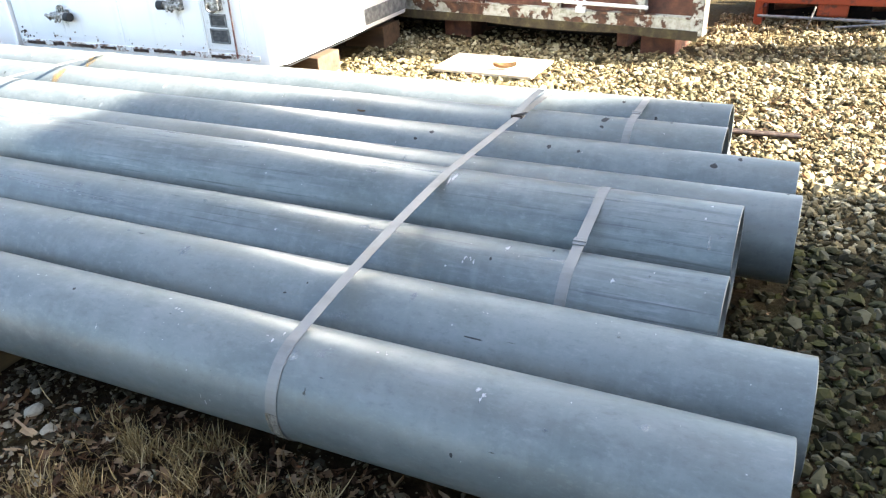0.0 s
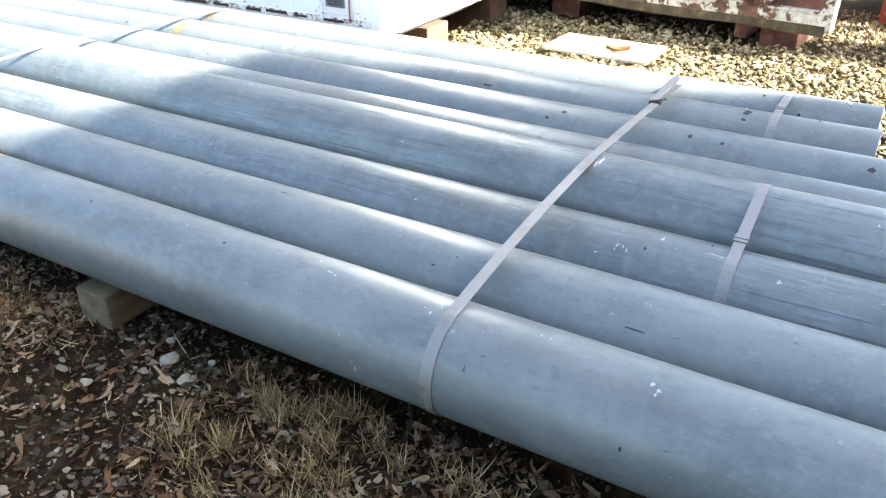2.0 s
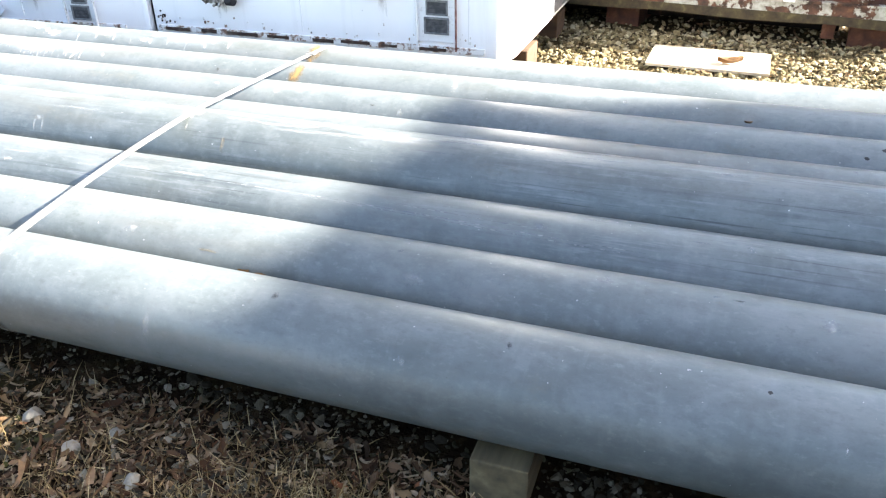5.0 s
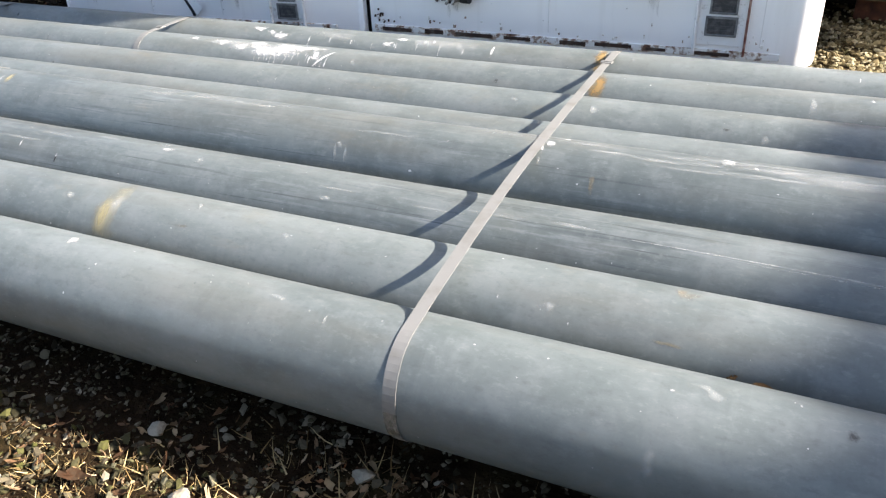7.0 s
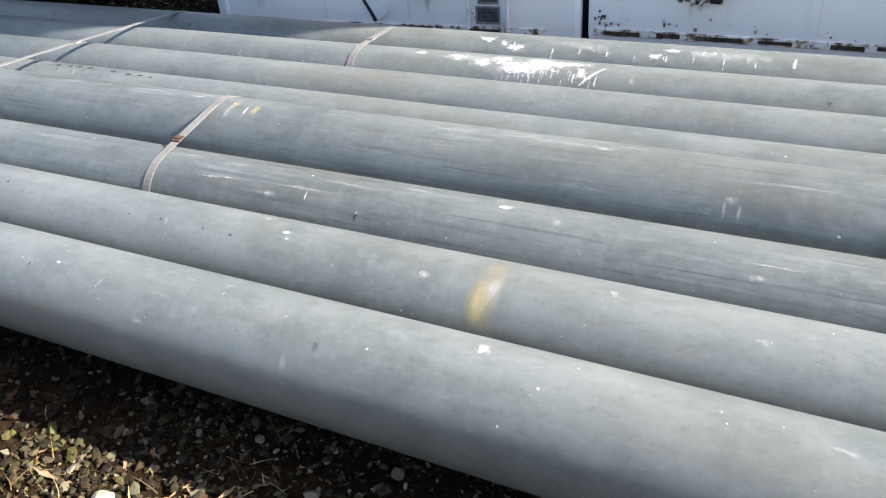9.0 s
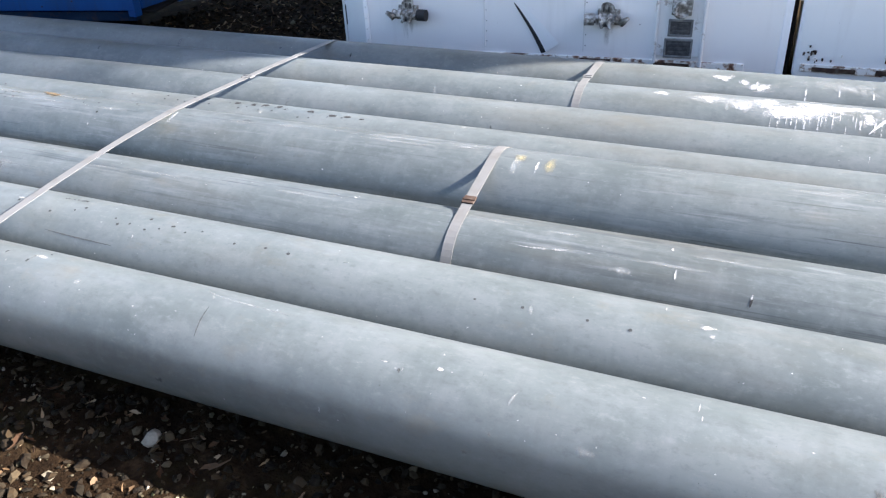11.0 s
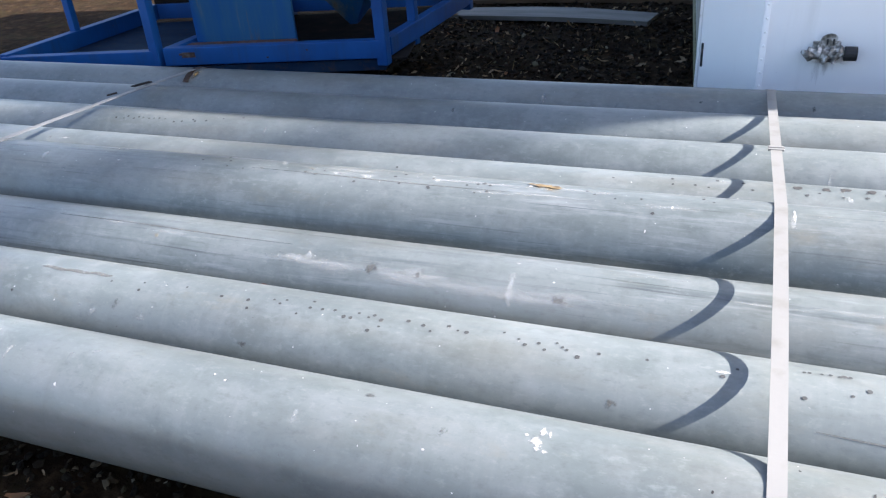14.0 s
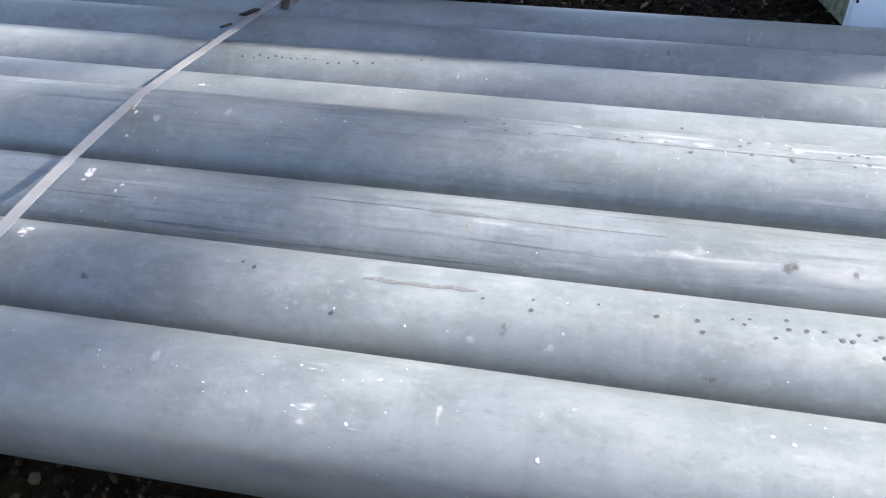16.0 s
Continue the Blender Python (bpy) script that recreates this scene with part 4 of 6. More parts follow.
# ---- orange machine frame at the back ----
def make_orange():
    s = thing("machine_frame", (-0.34, 5.25, -0.03), "orange painted steel machine frame with grey pipe rail", "machine")
    part("top_beam", block((0, 0, 0.165), (2.4, 0.09, 0.25), 0.008), "orange_paint", s, world=False)
    part("back_beam", block((0, 0.9, 0.11), (2.4, 1.0, 0.2), 0.008), "orange_paint", s, world=False)
    for x in (0.0, 1.25, 2.3):
        part("upright", block((x, 0.01, 0.0), (x + 0.06, 0.1, 0.9), 0.006), "orange_paint", s, world=False)
    part("cross_beam", block((0.0, 0.1, 0.02), (0.08, 0.95, 0.12), 0.006), "orange_paint", s, world=False)
    part("roller_box", block((0.43, 0.02, 0.075), (0.64, 0.2, 0.21), 0.014), "orange_paint", s, "scuffed red-orange roller housing", world=False)
    for x, z in ((0.12, 0.11), (0.8, 0.12), (1.0, 0.1)):
        part("roller", rod((x, 0.3, z), (x + 0.3, 0.34, z + 0.02), 0.05, 16), "rust_red", s, world=False)
    # dark plate stands in for the shaded inside behind the rail
    part("belly_plate", block((0.02, 0.3, 0.02), (2.35, 0.33, 0.2), 0.004), "dark_steel_shade", s, world=False)
    part("deck", block((0.02, 0.12, 0.3), (2.35, 0.9, 0.34), 0.004), "rust_red", s, world=False)
    part("rail", rod((0.03, -0.05, 0.082), (2.3, -0.02, 0.05), 0.011, 12), "vent_grey", s, world=False)
    part("brace", rod((0.56, -0.06, 0.02), (0.98, -0.05, 0.07), 0.008, 8), "vent_grey", s, world=False)
    part("drop_leg", rod((0.38, -0.06, 0.005), (0.42, -0.05, 0.16), 0.007, 8), "cast_metal", s, world=False)


make_orange()


# ---- blue skid frame beyond the left part of the stack ----
def make_blue():
    s = thing("skid_frame", (-8.82, 2.69, -0.03), "blue painted steel skid frame with tank and hopper, scuffed", "skid")
    c, l = Vector((-8.82, 2.69, 0)), Vector((-10.0, 2.415, 0))
    ll = l + (l - c) * 0.8
    up = lambda p, z: (p.x, p.y, z)
    part("front_beam", beam(up(c, 0.287), up(l, 0.287), 0.06, 0.095), "blue_paint", s)
    part("runner", beam(up(c + Vector((0.0, 0.02, 0)), 0.2), up(ll, 0.2), 0.05, 0.06), "dull_blue", s, "dull dirty blue runner")
    # near-black base stands in for the shadow gap below the runner
    part("skid_base", beam(up(c + Vector((-0.1, 0.12, 0)), 0.07), up(ll, 0.07), 0.06, 0.2), "dark_steel_shade", s)
    part("front_beam", beam(up(l + Vector((-0.03, 0, 0)), 0.27), up(ll, 0.27), 0.06, 0.1), "blue_paint", s)
    back = Vector((0.02, 1.3, 0))
    part("side_beam", beam(up(c + Vector((0, 0.04, 0)), 0.285), up(c + back, 0.285), 0.06, 0.095), "blue_paint", s)
    part("back_beam", beam(up(c + back, 0.285), up(l + back, 0.285), 0.06, 0.095), "blue_paint", s)
    part("middle_beam", beam(up(l + Vector((0, 0.04, 0)), 0.28), up(l + back, 0.28), 0.06, 0.09), "blue_paint", s)
    for p, k in ((c, 0.06), (l + Vector((-0.05, -0.01, 0)), 0.055), (c + Vector((0, 0.42, 0)), 0.05), (c + back, 0.06), (l + back, 0.06)):
        part("post", beam(up(p, 0.2), up(p, 1.5), k, k), "blue_paint", s)
    d = (l - c).normalized()
    n_ = Vector((-d.y, d.x, 0)) * -1
    inner = c + Vector((0, 0.22, 0))
    part("tank_wall", beam(up(inner + d * 0.58, 0.55), up(inner + d * 1.16, 0.55), 0.03, 0.52), "tank_blue", s, "blue tank wall with rust runs")
    bm = bmesh.new()
    pts = [inner + d * 0.12, inner + d * 0.5, inner + d * 0.5 + Vector((0, 0.4, 0)), inner + d * 0.12 + Vector((0, 0.4, 0))]
    tip = inner + d * 0.34 + Vector((0, 0.2, 0))
    top = [bm.verts.new(up(p, 0.62)) for p in pts]
    low = [bm.verts.new(up(tip + (p - tip) * 0.1, 0.33)) for p in pts]
    for i in range(4):
        bm.faces.new((top[i], top[(i + 1) % 4], low[(i + 1) % 4], low[i]))
    bm.faces.new(low)
    bmesh.ops.solidify(bm, geom=bm.faces[:], thickness=0.008)
    part("hopper", bm, "tank_blue", s, "blue tapered hopper")
    part("floor_plate", beam(up(l + Vector((-0.05, 0.6, 0)), 0.222), up(ll + Vector((0, 0.6, 0)), 0.222), 1.1, 0.012, 0.002), "dull_blue", s, "dirty blue floor plate")
    part("cross_beam", beam(up(ll, 0.28), up(ll + Vector((0.02, 1.3, 0)), 0.28), 0.06, 0.1), "blue_paint", s)
    part("back_beam", beam(up(l + back, 0.28), up(ll + Vector((0.02, 1.3, 0)), 0.28), 0.06, 0.1), "blue_paint", s)
    part("post", beam(up(ll + Vector((0.01, 0.55, 0)), 0.28), up(ll + Vector((0.01, 0.55, 0)), 1.4), 0.045, 0.045), "blue_paint", s)
    # dark sheet put in place of the shaded inside behind the tank
    part("back_panel", beam(up(c + back, 0.86), up(ll + back, 0.86), 0.02, 1.2), "dark_steel_shade", s, "dark sheet standing in for the shaded inside of the skid")
    # unseen deck overhead, added to keep sky light out of the skid
    part("top_deck", beam(up(c + Vector((0.1, 0.62, 0)), 1.52), up(ll + Vector((0, 0.62, 0)), 1.52), 1.5, 0.03), "dark_steel_shade", s)
    part("rusty_ledge", beam(up(c + Vector((0, 0.13, 0)) + d * 0.55, 0.3), up(c + Vector((0, 0.13, 0)) + d * 1.2, 0.3), 0.12, 0.02), "rust_red", s, "rusty ledge below the tank")
    part("inner_post", beam(up(l + Vector((0.1, 0.7, 0)), 0.28), up(l + Vector((-0.25, 0.75, 0)), 1.5), 0.05, 0.05), "blue_paint", s)
    # the deck's near-black colour includes the shade lying on it
    part("deck", beam(up(c + Vector((-0.05, 0.65, 0)), 0.215), up(l + Vector((0.05, 0.65, 0)), 0.215), 1.2, 0.012, 0.002), "dark_steel_shade", s, "rusty deck plate, near-black for the shade inside the skid")
    # rubbed-through paint on the front beam
    face = n_ * -0.0315
    for k, (q, z, w, h) in enumerate(((1.03, 0.296, 0.075, 0.028), (1.1, 0.3, 0.02, 0.012), (0.62, 0.268, 0.012, 0.008), (0.4, 0.3, 0.01, 0.008))):
        a = c + d * q + (face if face.y < 0 else -face)
        part("bare_patch", beam(up(a, z), up(a + d * w, z), 0.003, h, 0.0008), "rusty_strap", s)


make_blue()

def make_plank(x, y, long, wide, turn, material, label):
    """A warped board with ragged ends, lying on the ground."""
    bm = bmesh.new()
    rows = []
    for k in range(13):
        t = k / 12
        q = (t - 0.5) * long
        w = wide / 2 * (0.92 + 0.08 * math.sin(7 * t + x))
        lift = 0.012 * math.sin(5 * t + y) + 0.02
        rows.append([bm.verts.new(c) for c in ((q, -w, lift - 0.02), (q + 0.02, w, lift - 0.02), (q + 0.02, w, lift + 0.012), (q, -w, lift + 0.012))])
    for a, b in zip(rows, rows[1:]):
        for i in range(4):
            bm.faces.new((a[i], a[(i + 1) % 4], b[(i + 1) % 4], b[i]))
    bm.faces.new(rows[0])
    bm.faces.new(rows[-1][::-1])
    bmesh.ops.recalc_face_normals(bm, faces=bm.faces[:])
    ob = part("plank", bm, material)
    ob.matrix_basis = pose(x, y, GROUND + 0.012, 1.0, 0, turn)
    tagged(ob, label, "plank")


make_plank(-8.55, 4.72, 1.75, 0.3, -6, "weathered_plank", "grey weathered plank lying on dark ground")
make_plank(-8.35, 5.3, 1.9, 0.26, 1, "brown_timber", "dark brown board lying behind the grey plank")
for k in range(2):
    ob = part("steel_bar", rod((0, 0, 0), (0.62, 0.03, 0), 0.011, 10), "rusty_strap")
    ob.location = (-0.5, 2.69 + 0.035 * k, GROUND + 0.03 - 0.004 * k)
    tagged(ob, "thin rusty steel bar lying on gravel", "bar", "rusty bars on the gravel")

ob = part("loose_board", block((-0.345, -0.205, -0.009), (0.345, 0.205, 0.009), 0.002), "pale_board")
ob.matrix_basis = pose(-1.785, 3.54, GROUND + 0.035, 0.4, 0.3, -2)
tagged(ob, "pale plywood board lying on the gravel", "board")

# ---- off to the side, unseen: shed and bare tree placed to shade the stack ----
s = thing("storage_shed", (8.3, -6, GROUND), "plain grey metal shed", "shed")
skew = Matrix.Translation((7.85, 3.74, 0)) @ pose(0, 0, 0, 0, 0, 1.3) @ Matrix.Translation((-7.85, -3.74, 0))
part("wall", block((8.0, -16, GROUND), (13, 3.72, 6.1), 0, None, skew), "plain_cladding", s)
# unseen wing, added to hold sky light off the pipe ends
part("wing", block((1.8, -16, GROUND), (8.0, -4.6, 4.4), 0, None, skew), "plain_cladding", s)
part("wing_roof", block((1.65, -16.1, 4.4), (8.0, -4.45, 4.6), 0.02, None, skew), "plain_cladding", s)
part("roof", block((7.85, -16.1, 6.1), (13.1, 3.74, 6.31), 0.02, None, skew), "plain_cladding", s)


def make_tree(x, y, fork_z, clumps, seed):
    """A tall leafless tree: tapered trunk, limbs and twigs, its crown leaning to one side."""
    rnd = random.Random(seed)
    s = thing("bare_tree", (x, y, GROUND), "tall leafless tree with fine twigs", "tree")
    fork = Vector((x, y, fork_z))
    part("trunk", rod((x, y, GROUND), fork, 0.3, 14, 0.2), "bark", s, smooth=True)
    crown = bmesh.new()
    # each clump is set where its shadow falls on a chosen pipe spot
    for cy, cz, count in clumps:
        tip = Vector((x, cy, cz))
        knee = fork.lerp(tip, 0.5) + Vector((0, 0, -0.15))
        rod(fork, knee, 0.024, 6, 0.014, crown)
        rod(knee, tip, 0.014, 6, 0.008, crown)
        for _ in range(count):
            way = Vector((rnd.gauss(0, 1), rnd.gauss(0, 1), rnd.gauss(0.2, 0.8))).normalized()
            p = tip + Vector((rnd.gauss(0, 0.06), rnd.gauss(0, 0.09), rnd.gauss(0, 0.07)))
            rod(p, p + way * rnd.uniform(0.12, 0.34), 0.035, 5, 0.012, crown)
    # thin twigs loosely all through the crown, added to dim the sun
    for _ in range(42):
        way = Vector((rnd.gauss(0, 1), rnd.gauss(0, 1), rnd.gauss(0.2, 0.8))).normalized()
        p = Vector((x + rnd.uniform(-0.6, 0.6), rnd.uniform(4.7, 6.6), rnd.uniform(13.5, 15.9)))
        rod(p, p + way * rnd.uniform(0.3, 0.8), 0.022, 5, 0.01, crown)
    part("crown", crown, "bark", s)


make_tree(16.0, 7.75, 13.6, ((6.28, 14.2, 6), (5.96, 14.42, 16), (5.75, 14.46, 22), (5.44, 14.45, 30), (5.17, 14.55, 30), (5.1, 14.75, 16), (6.55, 14.0, 8), (6.36, 13.75, 10), (6.13, 14.79, 18), (6.0, 14.85, 10), (6.71, 14.8, 14), (6.6, 15.0, 10)), 3)


# ---- marks on the pipes ----
W, P, S, Y, RS, GS, PT, DK, OX = "splash_white", "white_paint", "smudge", "yellow_paint", "rust_stain", "grey_stain", "pit", "dark_spot", "oxide"

def pits(key, *places):
    """Shallow round corrosion pits, each with a pale rim."""
    for x, a in places:
        d = rnd.uniform(0.0062, 0.0108)
        smear(key, x, a, d * 1.45, d * 1.45, S, "pit_rim", ragged=0.25, n=10, lift=0.0006)
        smear(key, x, a, d, d * rnd.uniform(0.8, 1.0), PT, "pit", ragged=0.22, n=10, lift=0.0010)


def marks(key, material, name, *places):
    """Single marks: place along the pipe, turn from its top, length, breadth."""
    for k, (x, a, long, round_) in enumerate(places):
        smear(key, x, a, max(long, 0.004), max(round_, 0.004), material, name, ragged=0.6, lift=0.0007 + 0.0001 * (k % 5))


rnd = random.Random(11)
pits("B", (-8.951, 0.09), (-8.923, 0.17), (-8.743, 0.74), (-8.459, 0.24), (-8.365, 0.34), (-8.364, 0.16), (-8.242, 0.10), (-8.135, 0.19), (-8.062, 0.18), (-8.053, 0.36), (-7.999, 0.08), (-7.979, 0.15), (-7.968, 0.04), (-7.925, 0.31), (-7.901, -0.03), (-7.9, 0.14), (-7.869, 0.13), (-7.838, 0.11), (-7.81, 0.22), (-7.793, 0.22), (-7.779, 0.09), (-7.752, 0.15), (-7.741, 0.09), (-7.741, 0.41), (-7.721, 0.17), (-7.719, 0.31), (-7.659, 0.10), (-7.623, 0.14), (-7.602, 0.24), (-7.567, 0.07), (-7.544, 0.14), (-7.524, 0.15), (-7.446, 0.02), (-7.411, 0.12), (-7.395, 0.21), (-7.368, 0.14), (-7.353, 0.25), (-7.332, 0.08))
pits("B", (-7.319, 0.15), (-7.309, 0.19), (-7.285, 0.29), (-7.245, 0.17), (-7.152, 0.14), (-7.012, 0.23), (-6.987, 0.05), (-6.871, -0.12), (-6.871, 0.37), (-6.862, -0.13), (-6.841, -0.14), (-6.826, -0.15), (-6.81, -0.14), (-6.803, -0.16), (-6.793, -0.16), (-6.792, 0.22), (-6.764, 0.09), (-6.638, 0.23), (-6.618, 0.37), (-6.58, 0.30), (-6.529, 0.06), (-6.522, 0.37), (-6.52, 0.37), (-6.479, 0.28), (-6.446, 0.16), (-6.441, 0.15), (-6.394, 0.25), (-6.347, 0.14), (-6.23, 0.29), (-6.136, 0.25), (-6.065, 0.28), (-5.552, 0.45), (-5.439, 0.43), (-5.293, 0.43), (-5.201, 0.45))
marks("B", W, "dropping", (-9.444, 0.10, 0.024, 0.014), (-9.443, -0.11, 0.046, 0.028), (-8.863, 0.50, 0.005, 0.005), (-8.314, 0.07, 0.006, 0.007), (-8.302, 0.63, 0.007, 0.018), (-8.3, 0.14, 0.018, 0.011), (-8.28, 0.75, 0.004, 0.006), (-7.01, 0.15, 0.055, 0.014), (-5.141, -0.19, 0.009, 0.046), (-5.053, 0.14, 0.054, 0.024), (-5.039, 0.29, 0.022, 0.017), (-4.798, 0.01, 0.009, 0.011), (-3.337, 0.70, 0.01, 0.015), (-3.171, 0.89, 0.009, 0.012), (-0.754, 0.27, 0.004, 0.006), (-0.665, -0.06, 0.005, 0.009), (-0.662, -0.03, 0.008, 0.013), (-0.628, 0.69, 0.007, 0.006), (-0.597, 0.58, 0.006, 0.006), (-0.576, 0.36, 0.004, 0.007), (-0.507, 0.29, 0.008, 0.008), (-0.496, 0.30, 0.009, 0.01))
marks("B", W, "dropping", (-0.246, 0.01, 0.006, 0.013), (-0.19, 0.14, 0.011, 0.009), (-0.113, -0.02, 0.008, 0.011))
marks("B", S, "scuff", (-8.515, 0.79, 0.031, 0.012), (-8.327, 0.83, 0.03, 0.037))
marks("A", W, "dropping", (-9.273, 0.03, 0.022, 0.006), (-9.218, -0.14, 0.007, 0.007), (-9.096, 0.15, 0.01, 0.014), (-9.047, 0.35, 0.004, 0.006), (-9.024, 0.36, 0.005, 0.007), (-9.004, -0.28, 0.005, 0.009), (-8.983, -0.15, 0.005, 0.006), (-8.967, -0.24, 0.007, 0.008), (-8.957, 0.32, 0.006, 0.005), (-8.884, 0.51, 0.008, 0.007), (-8.863, 0.49, 0.004, 0.003), (-8.848, 0.48, 0.003, 0.004), (-8.812, 0.43, 0.011, 0.01), (-8.794, 0.18, 0.007, 0.005), (-8.79, -0.14, 0.007, 0.009), (-8.738, 0.60, 0.014, 0.003), (-8.737, -0.06, 0.009, 0.01), (-8.735, -0.31, 0.005, 0.009), (-8.727, 0.52, 0.027, 0.005), (-8.708, 0.55, 0.04, 0.003), (-8.679, 0.35, 0.006, 0.005), (-8.624, 0.07, 0.005, 0.019))
marks("A", W, "dropping", (-8.562, -0.02, 0.007, 0.008), (-8.559, -0.28, 0.011, 0.029), (-8.458, 0.30, 0.007, 0.006), (-7.97, 0.05, 0.014, 0.014), (-7.939, 0.12, 0.023, 0.017), (-7.889, 0.65, 0.005, 0.004), (-7.878, -0.15, 0.005, 0.008), (-7.791, -0.26, 0.012, 0.012), (-7.665, -0.21, 0.008, 0.007), (-7.615, 0.67, 0.009, 0.011), (-7.508, -0.14, 0.006, 0.007), (-7.493, 0.54, 0.016, 0.008), (-7.322, 0.03, 0.013, 0.011), (-7.3, 0.12, 0.039, 0.041), (-7.296, -0.09, 0.031, 0.042), (-7.284, 0.24, 0.022, 0.012), (-7.282, -0.05, 0.01, 0.039), (-7.117, -0.14, 0.006, 0.008), (-7.06, -0.11, 0.004, 0.008), (-6.994, 0.10, 0.009, 0.009), (-6.864, 0.47, 0.003, 0.011), (-6.754, -0.43, 0.008, 0.014))
marks("A", W, "dropping", (-6.666, -0.14, 0.078, 0.027), (-6.295, 0.48, 0.01, 0.009), (-5.762, 1.35, 0.007, 0.03), (-5.643, 0.38, 0.035, 0.005), (-5.614, 0.45, 0.014, 0.004), (-5.599, 0.45, 0.004, 0.023), (-5.568, 1.03, 0.006, 0.009), (-5.525, 0.69, 0.007, 0.005), (-5.522, 0.30, 0.027, 0.015), (-5.498, 0.30, 0.008, 0.008), (-5.268, 0.81, 0.006, 0.005), (-5.193, 0.84, 0.005, 0.007), (-5.132, -0.05, 0.014, 0.011), (-5.034, -0.12, 0.003, 0.048), (-5.026, 0.09, 0.002, 0.021), (-4.843, 0.22, 0.008, 0.009), (-4.407, -0.11, 0.056, 0.049), (-3.959, -0.01, 0.01, 0.012), (-3.947, 0.16, 0.009, 0.008), (-3.734, 0.87, 0.009, 0.006), (-3.304, 0.15, 0.011, 0.007), (-3.2, 0.51, 0.01, 0.005))
marks("A", W, "dropping", (-2.925, 0.14, 0.022, 0.013), (-2.724, -0.19, 0.009, 0.014), (-2.714, -0.14, 0.015, 0.017), (-1.702, 0.09, 0.016, 0.014), (-1.41, 0.85, 0.007, 0.032), (-1.384, 0.07, 0.012, 0.014), (-1.259, 0.72, 0.006, 0.006), (-1.219, 0.09, 0.031, 0.019), (-1.209, 0.10, 0.014, 0.016), (-1.196, 0.14, 0.017, 0.016), (-1.191, 1.38, 0.005, 0.006), (-1.11, 1.15, 0.007, 0.016), (-1.071, 1.57, 0.005, 0.029), (-1.06, 1.69, 0.009, 0.039), (-1.045, 1.60, 0.006, 0.024), (-1.006, -0.31, 0.009, 0.017), (-0.934, 0.20, 0.019, 0.008), (-0.914, 0.26, 0.01, 0.039), (-0.899, 0.05, 0.013, 0.041), (-0.767, 0.16, 0.004, 0.007), (-0.659, -0.02, 0.022, 0.017), (-0.642, -0.08, 0.009, 0.009))
marks("A", W, "dropping", (-0.637, -0.02, 0.014, 0.011), (-0.593, -0.23, 0.005, 0.009), (-0.406, 0.24, 0.022, 0.03), (-0.394, 0.40, 0.016, 0.017), (-0.391, 0.31, 0.024, 0.033), (-0.163, 0.22, 0.005, 0.008))
marks("A", S, "scuff", (-8.843, 0.03, 0.041, 0.007), (-8.714, -0.02, 0.047, 0.009), (-8.71, 0.71, 0.041, 0.038), (-8.706, 0.51, 0.061, 0.024), (-8.625, 0.69, 0.053, 0.006), (-8.598, 0.01, 0.027, 0.02), (-8.489, 0.35, 0.024, 0.049), (-8.324, 0.19, 0.025, 0.023), (-8.274, 0.06, 0.038, 0.025), (-3.982, 0.26, 0.01, 0.009), (-3.676, 0.25, 0.01, 0.02), (-3.65, 0.47, 0.01, 0.027), (-3.648, 0.13, 0.009, 0.019), (-3.632, 0.34, 0.01, 0.04), (-3.6, 1.13, 0.008, 0.019), (-0.841, 0.45, 0.053, 0.066), (-0.249, 0.60, 0.02, 0.013), (-0.072, 0.18, 0.039, 0.024))
pits("D", (-8.592, 0.03), (-8.517, -0.23), (-8.496, -0.03), (-8.489, 0.18), (-8.429, 0.21), (-8.217, 0.14), (-8.2, 0.05), (-8.182, 0.19), (-8.16, 0.04), (-8.104, 0.09), (-8.047, 0.30), (-7.933, 0.04), (-7.909, -0.10), (-7.909, 0.24), (-7.821, 0.27), (-7.819, -0.02), (-7.817, 0.30), (-7.713, 0.12), (-7.684, 0.05), (-7.683, 0.31), (-7.668, 0.01), (-7.651, 0.25), (-7.649, 0.06), (-7.388, -0.04), (-7.366, 0.05), (-7.311, 0.14), (-7.246, 0.08), (-7.212, 0.41), (-7.097, -0.12), (-7.072, -0.02))
pits("E", (-8.039, 0.41), (-7.361, 0.18), (-7.196, 0.04), (-7.192, 0.24), (-7.131, 0.21), (-7.095, 0.25), (-7.074, -0.04), (-7.005, -0.01), (-6.98, 0.23), (-6.898, 0.05), (-6.873, -0.02), (-6.842, 0.25), (-6.812, 0.16), (-6.756, 0.03), (-6.754, 0.24), (-6.697, 0.20), (-6.696, 0.03), (-6.65, 0.06), (-6.644, 0.01), (-6.574, 0.34), (-6.531, 0.06), (-6.53, 0.31), (-6.46, 0.20), (-6.404, 0.16))
